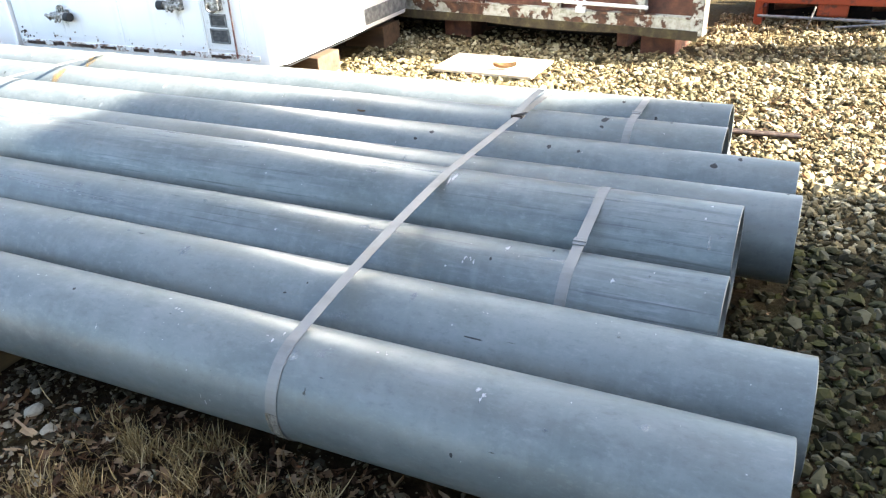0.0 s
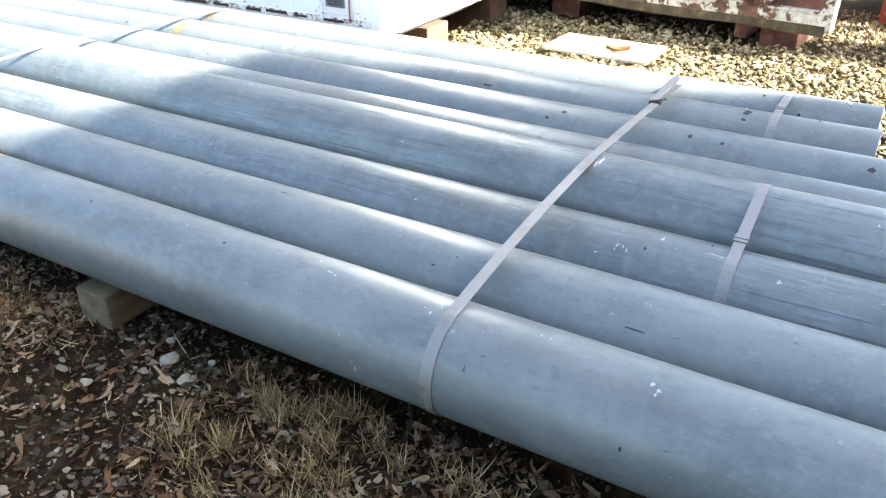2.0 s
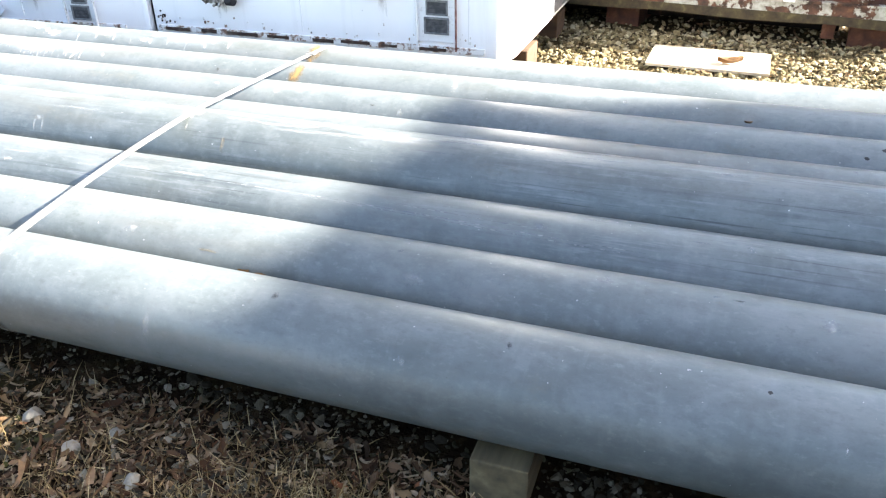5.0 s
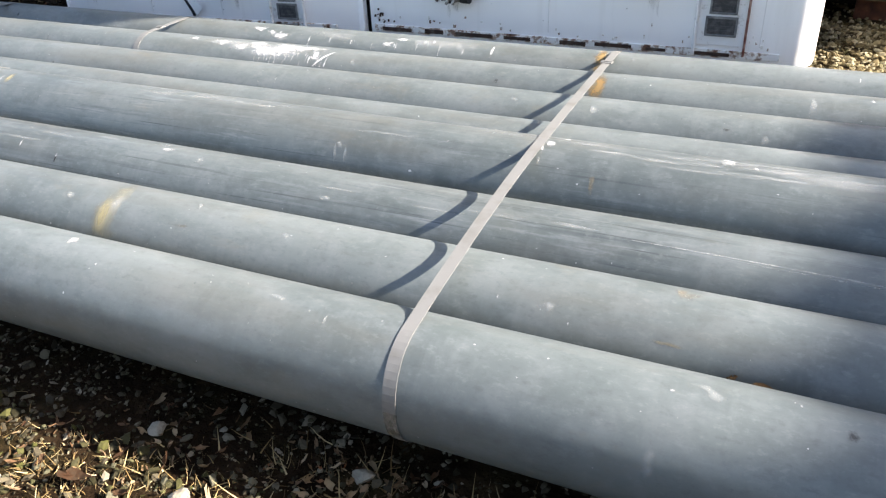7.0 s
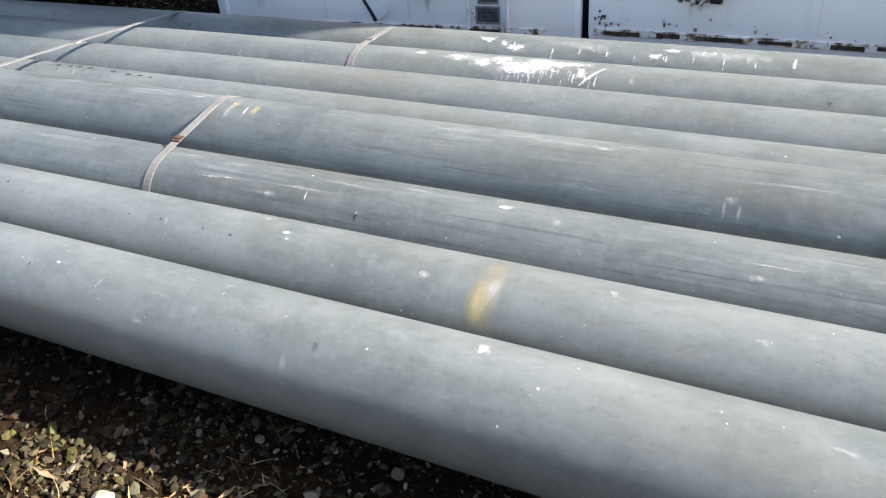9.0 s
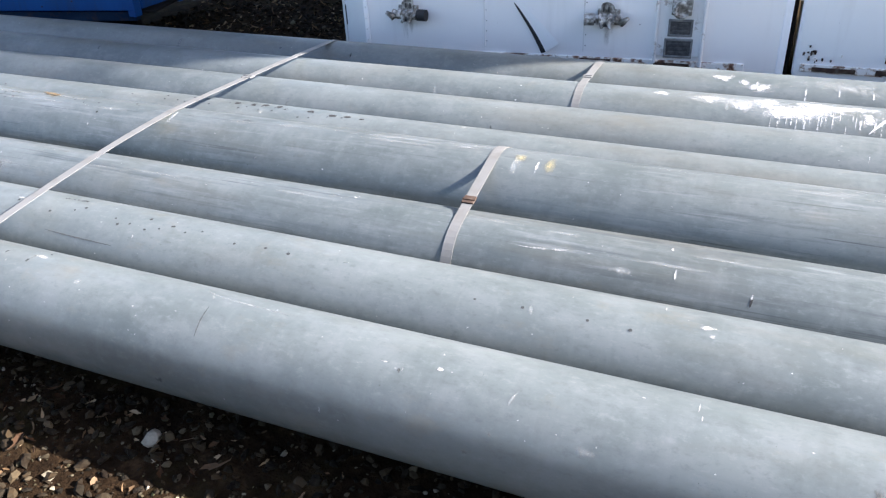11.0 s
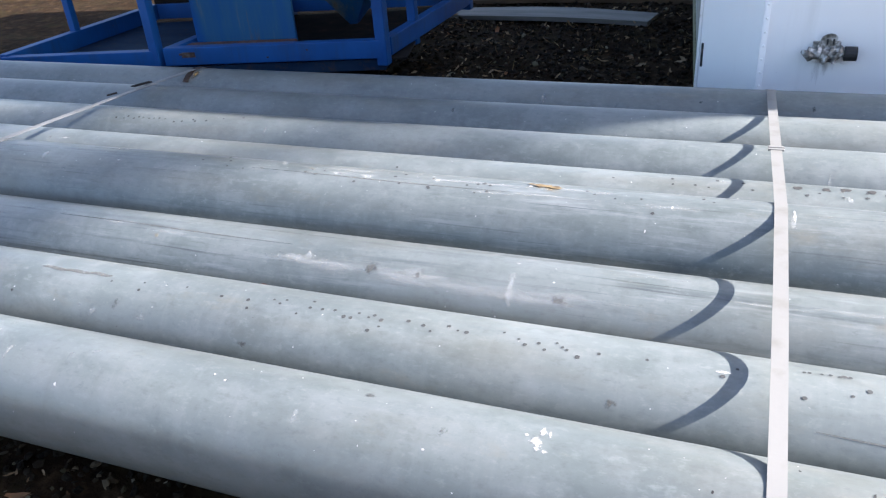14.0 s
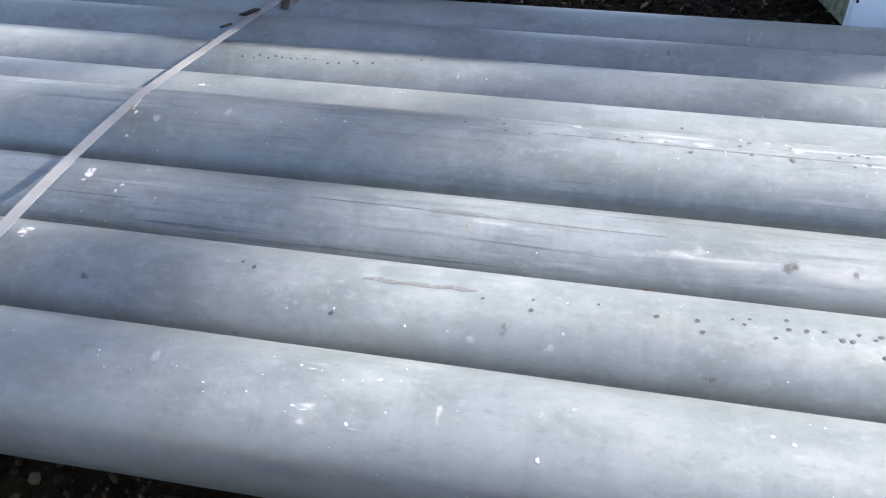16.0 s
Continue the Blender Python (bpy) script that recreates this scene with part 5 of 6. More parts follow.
marks("D", W, "dropping", (-9.459, 0.33, 0.021, 0.086), (-9.456, 0.93, 0.028, 0.012), (-9.451, -0.03, 0.038, 0.038), (-8.966, 0.31, 0.008, 0.02), (-8.893, 0.29, 0.028, 0.012), (-8.288, 0.05, 0.008, 0.01), (-8.013, -0.26, 0.013, 0.012), (-7.988, -0.35, 0.02, 0.012), (-7.969, 0.24, 0.003, 0.033), (-7.963, -0.09, 0.01, 0.017), (-7.926, -0.22, 0.012, 0.028), (-7.866, -0.17, 0.01, 0.044), (-7.825, -0.13, 0.014, 0.019), (-7.542, -0.04, 0.023, 0.018), (-6.887, 0.20, 0.012, 0.076), (-3.432, 0.27, 0.022, 0.05), (-2.938, -0.00, 0.041, 0.03), (-2.867, 0.07, 0.026, 0.018), (-0.869, -0.16, 0.022, 0.012), (-0.846, 0.32, 0.014, 0.079), (-0.085, 0.39, 0.017, 0.018), (-0.076, -0.00, 0.026, 0.026))
marks("E", "tan_stain", "tan_stain", (-9.492, 0.34, 0.018, 0.038), (-7.945, 0.50, 0.018, 0.008))
marks("D", "tan_stain", "tan_stain", (-8.369, 0.14, 0.024, 0.011), (-8.208, -0.02, 0.041, 0.012), (-7.995, -0.28, 0.02, 0.012), (-3.27, 0.93, 0.03, 0.093))
marks("C", "tan_stain", "tan_stain", (-8.523, 0.47, 0.036, 0.027), (-0.177, 0.21, 0.016, 0.017))
marks("D", GS, "stain", (-6.608, 0.03, 0.078, 0.027))
marks("C", GS, "stain", (-7.861, 0.60, 0.063, 0.046), (-7.855, 0.60, 0.059, 0.047), (-7.729, 0.58, 0.024, 0.046), (-7.379, 0.71, 0.07, 0.036), (-7.372, 0.72, 0.05, 0.026))
marks("C", S, "scuff", (-8.08, 0.56, 0.2, 0.037), (-7.786, 0.63, 0.057, 0.031))
marks("C", OX, "scrape", (-8.0, 0.6, 0.42, 0.05), (-7.76, 0.66, 0.3, 0.06), (-7.6, 0.72, 0.4, 0.045), (-7.45, 0.72, 0.24, 0.05), (-7.37, 0.66, 0.09, 0.05), (-7.74, 0.54, 0.09, 0.035), (-7.81, 0.56, 0.12, 0.02))
marks("C", W, "dropping", (-9.455, 0.34, 0.031, 0.023), (-9.451, 0.15, 0.052, 0.065), (-9.363, 0.50, 0.014, 0.021), (-9.356, 0.38, 0.03, 0.019), (-9.26, 0.57, 0.008, 0.017), (-7.492, 0.02, 0.026, 0.013), (-7.4, 0.05, 0.012, 0.009), (-6.534, 0.35, 0.013, 0.017), (-6.046, -0.03, 0.03, 0.02), (-5.148, 0.61, 0.011, 0.049), (-4.974, 0.80, 0.012, 0.049), (-4.579, 0.05, 0.065, 0.034), (-0.666, 0.64, 0.007, 0.025), (-0.663, 0.53, 0.009, 0.031), (-0.659, 0.51, 0.02, 0.009), (-0.649, 0.51, 0.021, 0.014), (-0.645, 0.56, 0.007, 0.02), (-0.635, 0.60, 0.01, 0.026), (-0.559, 0.08, 0.035, 0.038), (-0.52, 0.28, 0.008, 0.011), (-0.261, 0.46, 0.03, 0.027))
marks("C", W, "dropping", (-0.169, 0.09, 0.01, 0.015))
marks("A", GS, "stain", (-7.472, 0.25, 0.034, 0.033), (-6.191, 1.66, 0.045, 0.029), (-5.607, 0.46, 0.016, 0.021), (-5.436, 0.23, 0.006, 0.023), (-1.22, 0.25, 0.013, 0.007), (-1.166, 1.20, 0.006, 0.014), (-0.784, 0.94, 0.011, 0.023), (-0.784, 1.00, 0.013, 0.016), (-0.751, 0.69, 0.045, 0.007), (-0.343, 1.10, 0.041, 0.005))
marks("A", DK, "dark_spot", (-7.011, 0.32, 0.004, 0.006), (-6.883, -0.30, 0.006, 0.006), (-6.779, -0.07, 0.003, 0.013), (-6.689, 0.06, 0.006, 0.013), (-6.657, -0.30, 0.009, 0.006), (-1.548, 0.23, 0.01, 0.009), (-0.427, 1.31, 0.007, 0.011))
marks("A", "tan_stain", "tan_stain", (-6.688, -0.13, 0.014, 0.079), (-5.44, 1.39, 0.023, 0.013), (-5.393, 1.04, 0.011, 0.015))
marks("B", GS, "stain", (-0.491, 0.82, 0.053, 0.005), (-0.417, 0.75, 0.039, 0.005))
marks("B", "tan_stain", "tan_stain", (-8.935, 1.21, 0.047, 0.012), (-4.231, 0.62, 0.103, 0.022), (-2.965, 0.88, 0.129, 0.018), (-2.957, -0.13, 0.098, 0.067), (-0.186, 0.24, 0.017, 0.015))
marks("C", DK, "dark_spot", (-4.975, 0.86, 0.006, 0.02), (-0.592, 0.43, 0.005, 0.008), (-0.592, 0.46, 0.008, 0.009), (-0.44, -0.11, 0.006, 0.015))
marks("F", DK, "dark_spot", (-1.233, 0.66, 0.019, 0.015), (-1.175, 0.37, 0.023, 0.019), (-0.704, 0.43, 0.02, 0.02), (-0.593, 0.47, 0.014, 0.013), (-0.132, 0.45, 0.024, 0.025), (-0.057, 0.08, 0.017, 0.022))
marks("H", DK, "dark_spot", (-0.564, 0.34, 0.016, 0.019), (-0.423, 0.84, 0.013, 0.014))
marks("G", DK, "dark_spot", (-0.581, 0.49, 0.015, 0.014), (-0.578, 0.13, 0.025, 0.04))
marks("E", DK, "dark_spot", (-6.865, 0.00, 0.026, 0.021), (-6.793, -0.01, 0.021, 0.022), (-6.748, -0.06, 0.028, 0.025), (-6.685, -0.06, 0.024, 0.025), (-6.545, 0.01, 0.033, 0.02), (-6.444, 0.09, 0.029, 0.017), (-6.386, 0.09, 0.029, 0.017), (-6.326, 0.12, 0.02, 0.012), (0.106, -0.19, 0.009, 0.012))
marks("B", DK, "dark_spot", (-1.044, 0.73, 0.011, 0.005), (-0.992, 0.45, 0.005, 0.006), (-0.511, 0.81, 0.056, 0.004))
marks("D", S, "scuff", (-4.066, 1.00, 0.024, 0.087), (-4.051, 0.81, 0.065, 0.025), (-4.03, 0.99, 0.02, 0.08), (-3.43, 0.59, 0.019, 0.074), (-2.938, -0.00, 0.068, 0.073))
marks("E", W, "dropping", (-9.418, 0.31, 0.068, 0.019))
pits("F", (-9.402, 0.48), (-9.363, 0.49), (-9.347, 0.40), (-9.315, 0.47), (-9.293, 0.40), (-9.27, 0.42), (-9.24, 0.43), (-9.218, 0.42), (-9.193, 0.40), (-9.164, 0.41), (-9.116, 0.50), (-9.08, 0.46), (-9.033, 0.37), (-9.021, 0.43), (-8.971, 0.38), (-8.902, 0.24), (-8.821, 0.13))

# long scratches, cracks and scribbled stains
scratch("A", -6.13, -0.2, -5.91, -0.04, 0.0034)
scratch("A", -6.15, -0.3, -6.12, -0.14, 0.003)
scratch("A", -6.12, -0.14, -6.11, -0.02, 0.003)
scratch("A", -6.105, 0.15, -6.10, 0.75, 0.003, "grey_stain", "crack")
scratch("A", -5.36, 0.35, -5.37, 0.6, 0.006)
scratch("B", -6.85, 0.80, -6.60, 0.85, 0.0036, "grey_stain", "gouge", 0.004)
for x0, a0, x1, a1 in ((-8.70, 0.14, -8.60, 0.12), (-8.63, 0.15, -8.52, 0.1), (-8.54, 0.12, -8.47, 0.1)):
    scratch("B", x0, a0, x1, a1, 0.011, "grey_stain", "stain")
scratch("C", -3.11, 0.44, -1.84, 0.64, 0.0036)
scratch("C", -2.9, 0.52, -1.9, 0.70, 0.003)
scratch("C", -2.6, 0.38, -2.1, 0.45, 0.0025)
scratch("C", -5.54, 0.54, -5.35, 0.49, 0.006)
scratch("C", -8.9, 0.22, -8.1, 0.25, 0.004, "grey_stain")
scratch("D", -8.4, 0.18, -7.6, 0.2, 0.004, "grey_stain")
# yellow paint on the second pipe, with a cream rim
smear("B", -4.49, 0.6, 0.12, 0.3, Y, "paint_stain", "pale yellow paint stain", 0.3)
smear("B", -4.475, 0.45, 0.08, 0.14, S, "paint_stain")
smear("B", -4.5, 0.75, 0.07, 0.16, Y, "paint_stain", ragged=0.4, lift=0.0009)
# white oxide flecks along the crown of the thick pipe and its neighbour
for k in range(70):
    x = rnd.uniform(-9.6, -0.2)
    smear("D", x, rnd.gauss(0.02, 0.16), rnd.uniform(0.08, 0.4), rnd.uniform(0.008, 0.028), OX, "oxide_fleck", n=16)
for k in range(26):
    smear("C", rnd.uniform(-9.6, -0.2), rnd.gauss(0.2, 0.2), rnd.uniform(0.06, 0.3), rnd.uniform(0.006, 0.02), OX, "oxide_fleck", n=16)
for x, a, l, w in ((-3.25, 0.16, 0.3, 0.02), (-3.1, 0.22, 0.3, 0.014), (-2.93, -0.06, 0.3, 0.05), (-2.78, 0.1, 0.42, 0.06), (-2.66, 0.24, 0.4, 0.045), (-2.55, 0.12, 0.36, 0.02), (-2.85, 0.3, 0.5, 0.014), (-3.0, 0.36, 0.5, 0.012), (-3.3, -0.06, 0.2, 0.03)):
    smear("D", x, a, l, w, OX, "oxide_streak", "white oxide bloom", 0.5, 0.0009, 30)
smear("D", -2.937, -0.1, 0.06, 0.035, P, "paint_patch", "small white patch", 0.6, 0.0011)
smear("D", -3.415, 0.1, 0.035, 0.05, P, "paint_patch", "", 0.4, 0.0011)
smear("D", -3.377, -0.2, 0.04, 0.02, P, "paint_patch", "", 0.6, 0.0011)
smear("D", -0.835, 0.16, 0.03, 0.1, W)
smear("D", -2.25, 0.02, 0.09, 0.04, S)
smear("D", -2.0, -0.2, 0.25, 0.035, S)
smear("D", -6.89, 0.3, 0.03, 0.09, S)
smear("D", -5.64, 0.16, 0.06, 0.06, Y, "paint_stain", "yellow paint stain")
smear("D", -5.65, 0.34, 0.05, 0.14, S, "paint_run")
smear("D", -5.55, 0.24, 0.06, 0.09, Y, "paint_stain", "yellow paint stain")
smear("D", -5.585, 0.3, 0.012, 0.1, W, "paint_run")
smear("F", -4.71, 0.64, 0.006, 0.1, P, "paint_run")
smear("H", -4.2, 0.4, 0.5, 0.1, S, "paint_wash")
for x, a, l, w in ((-4.75, 0.42, 0.36, 0.12), (-4.32, 0.35, 0.26, 0.09)):
    smear("H", x, a, l, w, S, "paint_splash", "white paint splash", 0.75)
for k in range(8):
    smear("H", -4.9 + 0.11 * k, 0.62 + rnd.uniform(-0.1, 0.1), rnd.uniform(0.006, 0.014), rnd.uniform(0.05, 0.11), P, "paint_run")
smear("G", -5.1, 0.25, 0.6, 0.1, S, "paint_wash")
# dried mud crust on the thick pipe
for x, a, l, w in ((-7.51, -0.09, 0.04, 0.03), (-7.47, -0.05, 0.03, 0.02), (-7.54, -0.12, 0.018, 0.014)):
    smear("D", x, a, l, w, "dried_mud", "mud_crust", "crumbly beige mud crust", 0.8, 0.003)
smear("D", -7.49, -0.02, 0.12, 0.06, "tan_stain", "mud_stain", "", 0.6)
# white paint thrown over the two back pipes, with runs
for x, a, l, w in ((-4.88, 0.35, 0.28, 0.2), (-4.80, 0.15, 0.34, 0.1), (-5.02, 0.1, 0.16, 0.09), (-5.22, 0.2, 0.18, 0.07), (-5.38, 0.12, 0.1, 0.05), (-4.70, 0.45, 0.1, 0.12), (-5.1, 0.4, 0.12, 0.1)):
    smear("G", x, a, l, w, P, "paint_splash", "white paint splash", 0.6)
for k in range(9):
    smear("G", -4.98 + 0.042 * k, 0.75 + rnd.uniform(-0.12, 0.1), rnd.uniform(0.006, 0.016), rnd.uniform(0.05, 0.12), P, "paint_run")
scratch("G", -4.70, 0.85, -4.62, 0.2, 0.012, "white_paint", "paint_run")
for k in range(16):
    smear("G", -5.0 + 0.024 * k + rnd.uniform(-0.01, 0.01), 0.6 + rnd.uniform(-0.1, 0.2), rnd.uniform(0.004, 0.008), rnd.uniform(0.06, 0.13), P, "paint_run", n=14)
for x, a, l, w in ((-5.12, 0.45, 0.06, 0.06), (-4.43, 0.3, 0.1, 0.05)):
    smear("H", x, a, l, w, P, "paint_splash", "white paint splash", 0.6)
for x, a, l, w in ((-4.00, 0.5, 0.022, 0.13), (-4.16, 0.4, 0.012, 0.1), (-4.32, 0.35, 0.016, 0.11), (-4.28, 0.3, 0.02, 0.03), (-4.45, 0.6, 0.01, 0.07), (-5.07, 0.5, 0.012, 0.1), (-2.6, 0.4, 0.008, 0.06)):
    smear("H", x, a, l, w, P, "paint_run", n=14)
smear("H", -3.535, 0.45, 0.1, 0.24, RS, "rust_stain", "orange rust stain beside the strap")
smear("G", -3.47, 0.58, 0.1, 0.2, RS, "rust_stain", "ochre rust stain beside the strap")
smear("H", -9.42, 0.35, 0.06, 0.12, RS, "rust_stain", "rust stain under the strap")
smear("G", -2.05, 0.5, 0.03, 0.05, S)
for x, a, l, w in ((-5.19, 0.36, 0.13, 0.08), (-5.06, 0.62, 0.2, 0.07), (-4.5, 0.55, 0.1, 0.05)):
    smear("H", x, a, l, w, P, "paint_splash", "white paint splash", 0.7, 0.0009)
smear("G", -4.97, 0.5, 0.3, 0.14, P, "paint_splash", "white paint splash", 0.6, 0.0013)
# pale lumps left beside the last strap
for key, x, a, l, w in (("D", -9.456, 0.28, 0.03, 0.07), ("D", -9.448, 0.5, 0.02, 0.04), ("C", -9.449, 0.22, 0.05, 0.05), ("C", -9.352, 0.37, 0.02, 0.022), ("B", -9.453, -0.01, 0.05, 0.04)):
    smear(key, x, a, l, w, W, "dropping", "", 0.4, 0.0012)

# scattered small droppings, scuffs and stains on every pipe
for key in "ABCDEFGH":
    for k in range(26 if key in "AB" else 20):
        x, a = rnd.uniform(-9.8, 0.0 if key not in "GH" else -0.2), rnd.uniform(-0.2, 1.0)
        kind = rnd.random()
        if kind < 0.35:
            d = rnd.uniform(0.004, 0.013)
            smear(key, x, a, d * rnd.uniform(0.6, 1.4), d * rnd.uniform(0.8, 2.2), W, n=12)
        elif kind < 0.75:
            smear(key, x, a, rnd.uniform(0.02, 0.09), rnd.uniform(0.015, 0.06), S, "scuff", n=16)
        elif kind < 0.9:
            smear(key, x, a + 0.2, rnd.uniform(0.01, 0.04), rnd.uniform(0.05, 0.14), S, "run_mark", n=16)
        else:
            smear(key, x, a, rnd.uniform(0.02, 0.05), rnd.uniform(0.015, 0.05), GS, "stain", n=16)

# ---- loose ground cover ----
rng = np.random.default_rng(4)


def unit_stone():
    bm = bmesh.new()
    bmesh.ops.create_icosphere(bm, subdivisions=1, radius=1)
    v = np.array([p.co[:] for p in bm.verts])
    f = np.array([[p.index for p in q.verts] for q in bm.faces])
    bm.free()
    return v, f


STONE_V, STONE_F = unit_stone()


def turn_matrices(n, tilt):
    yaw = rng.uniform(0, 2 * np.pi, n)
    px, py = rng.normal(0, tilt, n), rng.normal(0, tilt, n)
    out = np.zeros((n, 3, 3))
    cz, sz, cx, sx, cy, sy = np.cos(yaw), np.sin(yaw), np.cos(px), np.sin(px), np.cos(py), np.sin(py)
    out[:, 0, 0], out[:, 0, 1], out[:, 1, 0], out[:, 1, 1], out[:, 2, 2] = cz, -sz, sz, cz, 1
    rx = np.zeros((n, 3, 3))
    rx[:, 0, 0], rx[:, 1, 1], rx[:, 1, 2], rx[:, 2, 1], rx[:, 2, 2] = 1, cx, -sx, sx, cx
    ry = np.zeros((n, 3, 3))
    ry[:, 1, 1], ry[:, 0, 0], ry[:, 0, 2], ry[:, 2, 0], ry[:, 2, 2] = 1, cy, sy, -sy, cy
    return out @ rx @ ry


def scatter(name, places, base_v, base_f, sizes, material, label, category, rough=0.0, tilt=0.3, sink=0.3, smooth=False):
    """Many small pieces joined into one object."""
    n = len(places)
    v = np.repeat(base_v[None], n, 0) * (1 + rough * rng.normal(0, 1, (n, len(base_v), 1)).clip(-1.6, 1.6))
    v = np.einsum("nij,nvj->nvi", turn_matrices(n, tilt), v * sizes[:, None, :])
    z = np.array([ground_z(x, y) for x, y in places])
    v += np.column_stack([places, z + sizes[:, 2] * (1 - sink) + 0.001])[:, None, :]
    f = (base_f[None] + (np.arange(n) * len(base_v))[:, None, None]).reshape(-1, base_f.shape[1])
    me = bpy.data.meshes.new(name)
    me.from_pydata(v.reshape(-1, 3).tolist(), [], f.tolist())
    if smooth:
        me.shade_smooth()
    me.materials.append(MATS[material])
    return tagged(new(name, me), label, category, kind="stuff")


def fill(n, x0, x1, y0, y1):
    return np.column_stack([rng.uniform(x0, x1, n), rng.uniform(y0, y1, n)])


def stone_sizes(n, mean, spread=0.35):
    s = mean * np.exp(rng.normal(0, spread, n).clip(-1.0, 0.85))
    return np.column_stack([s * rng.uniform(0.8, 1.35, n), s * rng.uniform(0.65, 1.0, n), s * rng.uniform(0.35, 0.7, n)])


def keep(p, rule):
    return p[np.array([rule(x, y) for x, y in p])]


def clump(x, y, f, seed):
    return noise.noise(Vector((x * f, y * f, seed)))


# pale gravel round the open ends and behind the stack
p = np.vstack([fill(13500, 0.0, 1.5, -0.8, 3.0), fill(21000, -2.9, 1.5, 2.05, 4.2), fill(6500, -0.6, 2.0, 4.0, 5.6), fill(2200, -0.35, 0.3, 0.2, 2.1)])
p = keep(p, lambda x, y: not (y < 1.0 and clump(x, y, 2.0, 5.0) + (y - 0.2) * 0.35 < 0.25 and rng.random() < 0.9) and not (x < 0.16 and -0.12 < y < 2.1 and rng.random() < 0.75) and not (-2.12 < x < -1.45 and 3.35 < y < 3.73))
# the near stones carry the shade at the pipe ends in their colour
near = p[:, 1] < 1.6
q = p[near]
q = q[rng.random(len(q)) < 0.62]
scatter("gravel", q, STONE_V, STONE_F, stone_sizes(len(q), 0.0125, 0.6), "mossy_dark_stone", "mossy gravel by the pipe ends, darkened for the shade there", "gravel", 0.26, 0.5)
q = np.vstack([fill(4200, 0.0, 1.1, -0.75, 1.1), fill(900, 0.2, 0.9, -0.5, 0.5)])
scatter("gravel", q, STONE_V, STONE_F, stone_sizes(len(q), 0.0085, 0.6), "mossy_dark_stone", "small mossy stones filling the gaps by the pipe ends, darkened likewise", "gravel", 0.28, 0.5)
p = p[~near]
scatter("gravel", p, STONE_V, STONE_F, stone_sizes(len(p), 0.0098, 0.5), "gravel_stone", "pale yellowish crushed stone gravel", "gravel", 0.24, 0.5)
p = np.vstack([fill(2600, -4.5, -0.4, 4.0, 5.2), fill(2500, -3.6, -1.0, 2.6, 3.3)])
scatter("gravel", p, STONE_V, STONE_F, stone_sizes(len(p), 0.0115, 0.45), "gravel_stone", "pale gravel under and beside the container", "gravel", 0.16, 0.5)
# flat stone chips trodden into the soil along the front, thickest beside the timber
p = np.vstack([fill(500, -9.4, -5.0, -0.75, 0.12), fill(3600, -5.4, -3.0, -0.85, 0.12), fill(3600, -3.0, -1.75, -0.85, 0.05), fill(500, -1.75, -1.45, -0.85, 0.05), fill(350, -1.45, 0.4, -0.75, 0.12)])
p = keep(p, lambda x, y: clump(x, y, 1.6, 2.0) > -0.15 or rng.random() < 0.3)
size = stone_sizes(len(p), 0.0066, 0.6)
size[:, 2] *= 0.6
scatter("stone_chips", p, STONE_V, STONE_F, size, "flat_chip", "flat grey-green stone chips trodden into dark soil", "stone chips", 0.3, 0.35)
p = np.vstack([fill(9000, -5.4, 0.3, -0.85, 0.1), fill(1700, -9.3, -5.4, -0.8, 0.1), fill(2500, 0.0, 1.4, -0.7, 1.0)])
scatter("grit", p, STONE_V, STONE_F, stone_sizes(len(p), 0.004, 0.5), "dirty_stone", "fine grit and crumbs on dark soil", "grit", 0.3, 0.5)
p = fill(2400, -5.6, -3.2, -0.95, -0.2)
scatter("grit", p, STONE_V, STONE_F, stone_sizes(len(p), 0.0068, 0.6), "mossy_dark_stone", "mossy yellowish grit among leaves", "grit", 0.3, 0.5)
p = fill(9000, -9.3, -6.7, 2.3, 6.5)
scatter("mulch", p, STONE_V, STONE_F, stone_sizes(len(p), 0.009, 0.6), "mulch", "very dark mulch and soil clods by the skid", "soil", 0.22, 0.4)
p = fill(7000, -9.6, -5.0, -0.95, 0.15)
scatter("mulch", p, STONE_V, STONE_F, stone_sizes(len(p), 0.0072, 0.6), "dark_clod", "dark soil clods and mulch along the stack", "soil", 0.26, 0.4)
p = fill(160, -9.3, -6.9, 2.3, 5.2)
scatter("pebbles", p, STONE_V, STONE_F, stone_sizes(len(p), 0.009, 0.5), "dirty_stone", "scattered pebbles on dark ground by the skid", "pebbles", 0.16, 0.4)

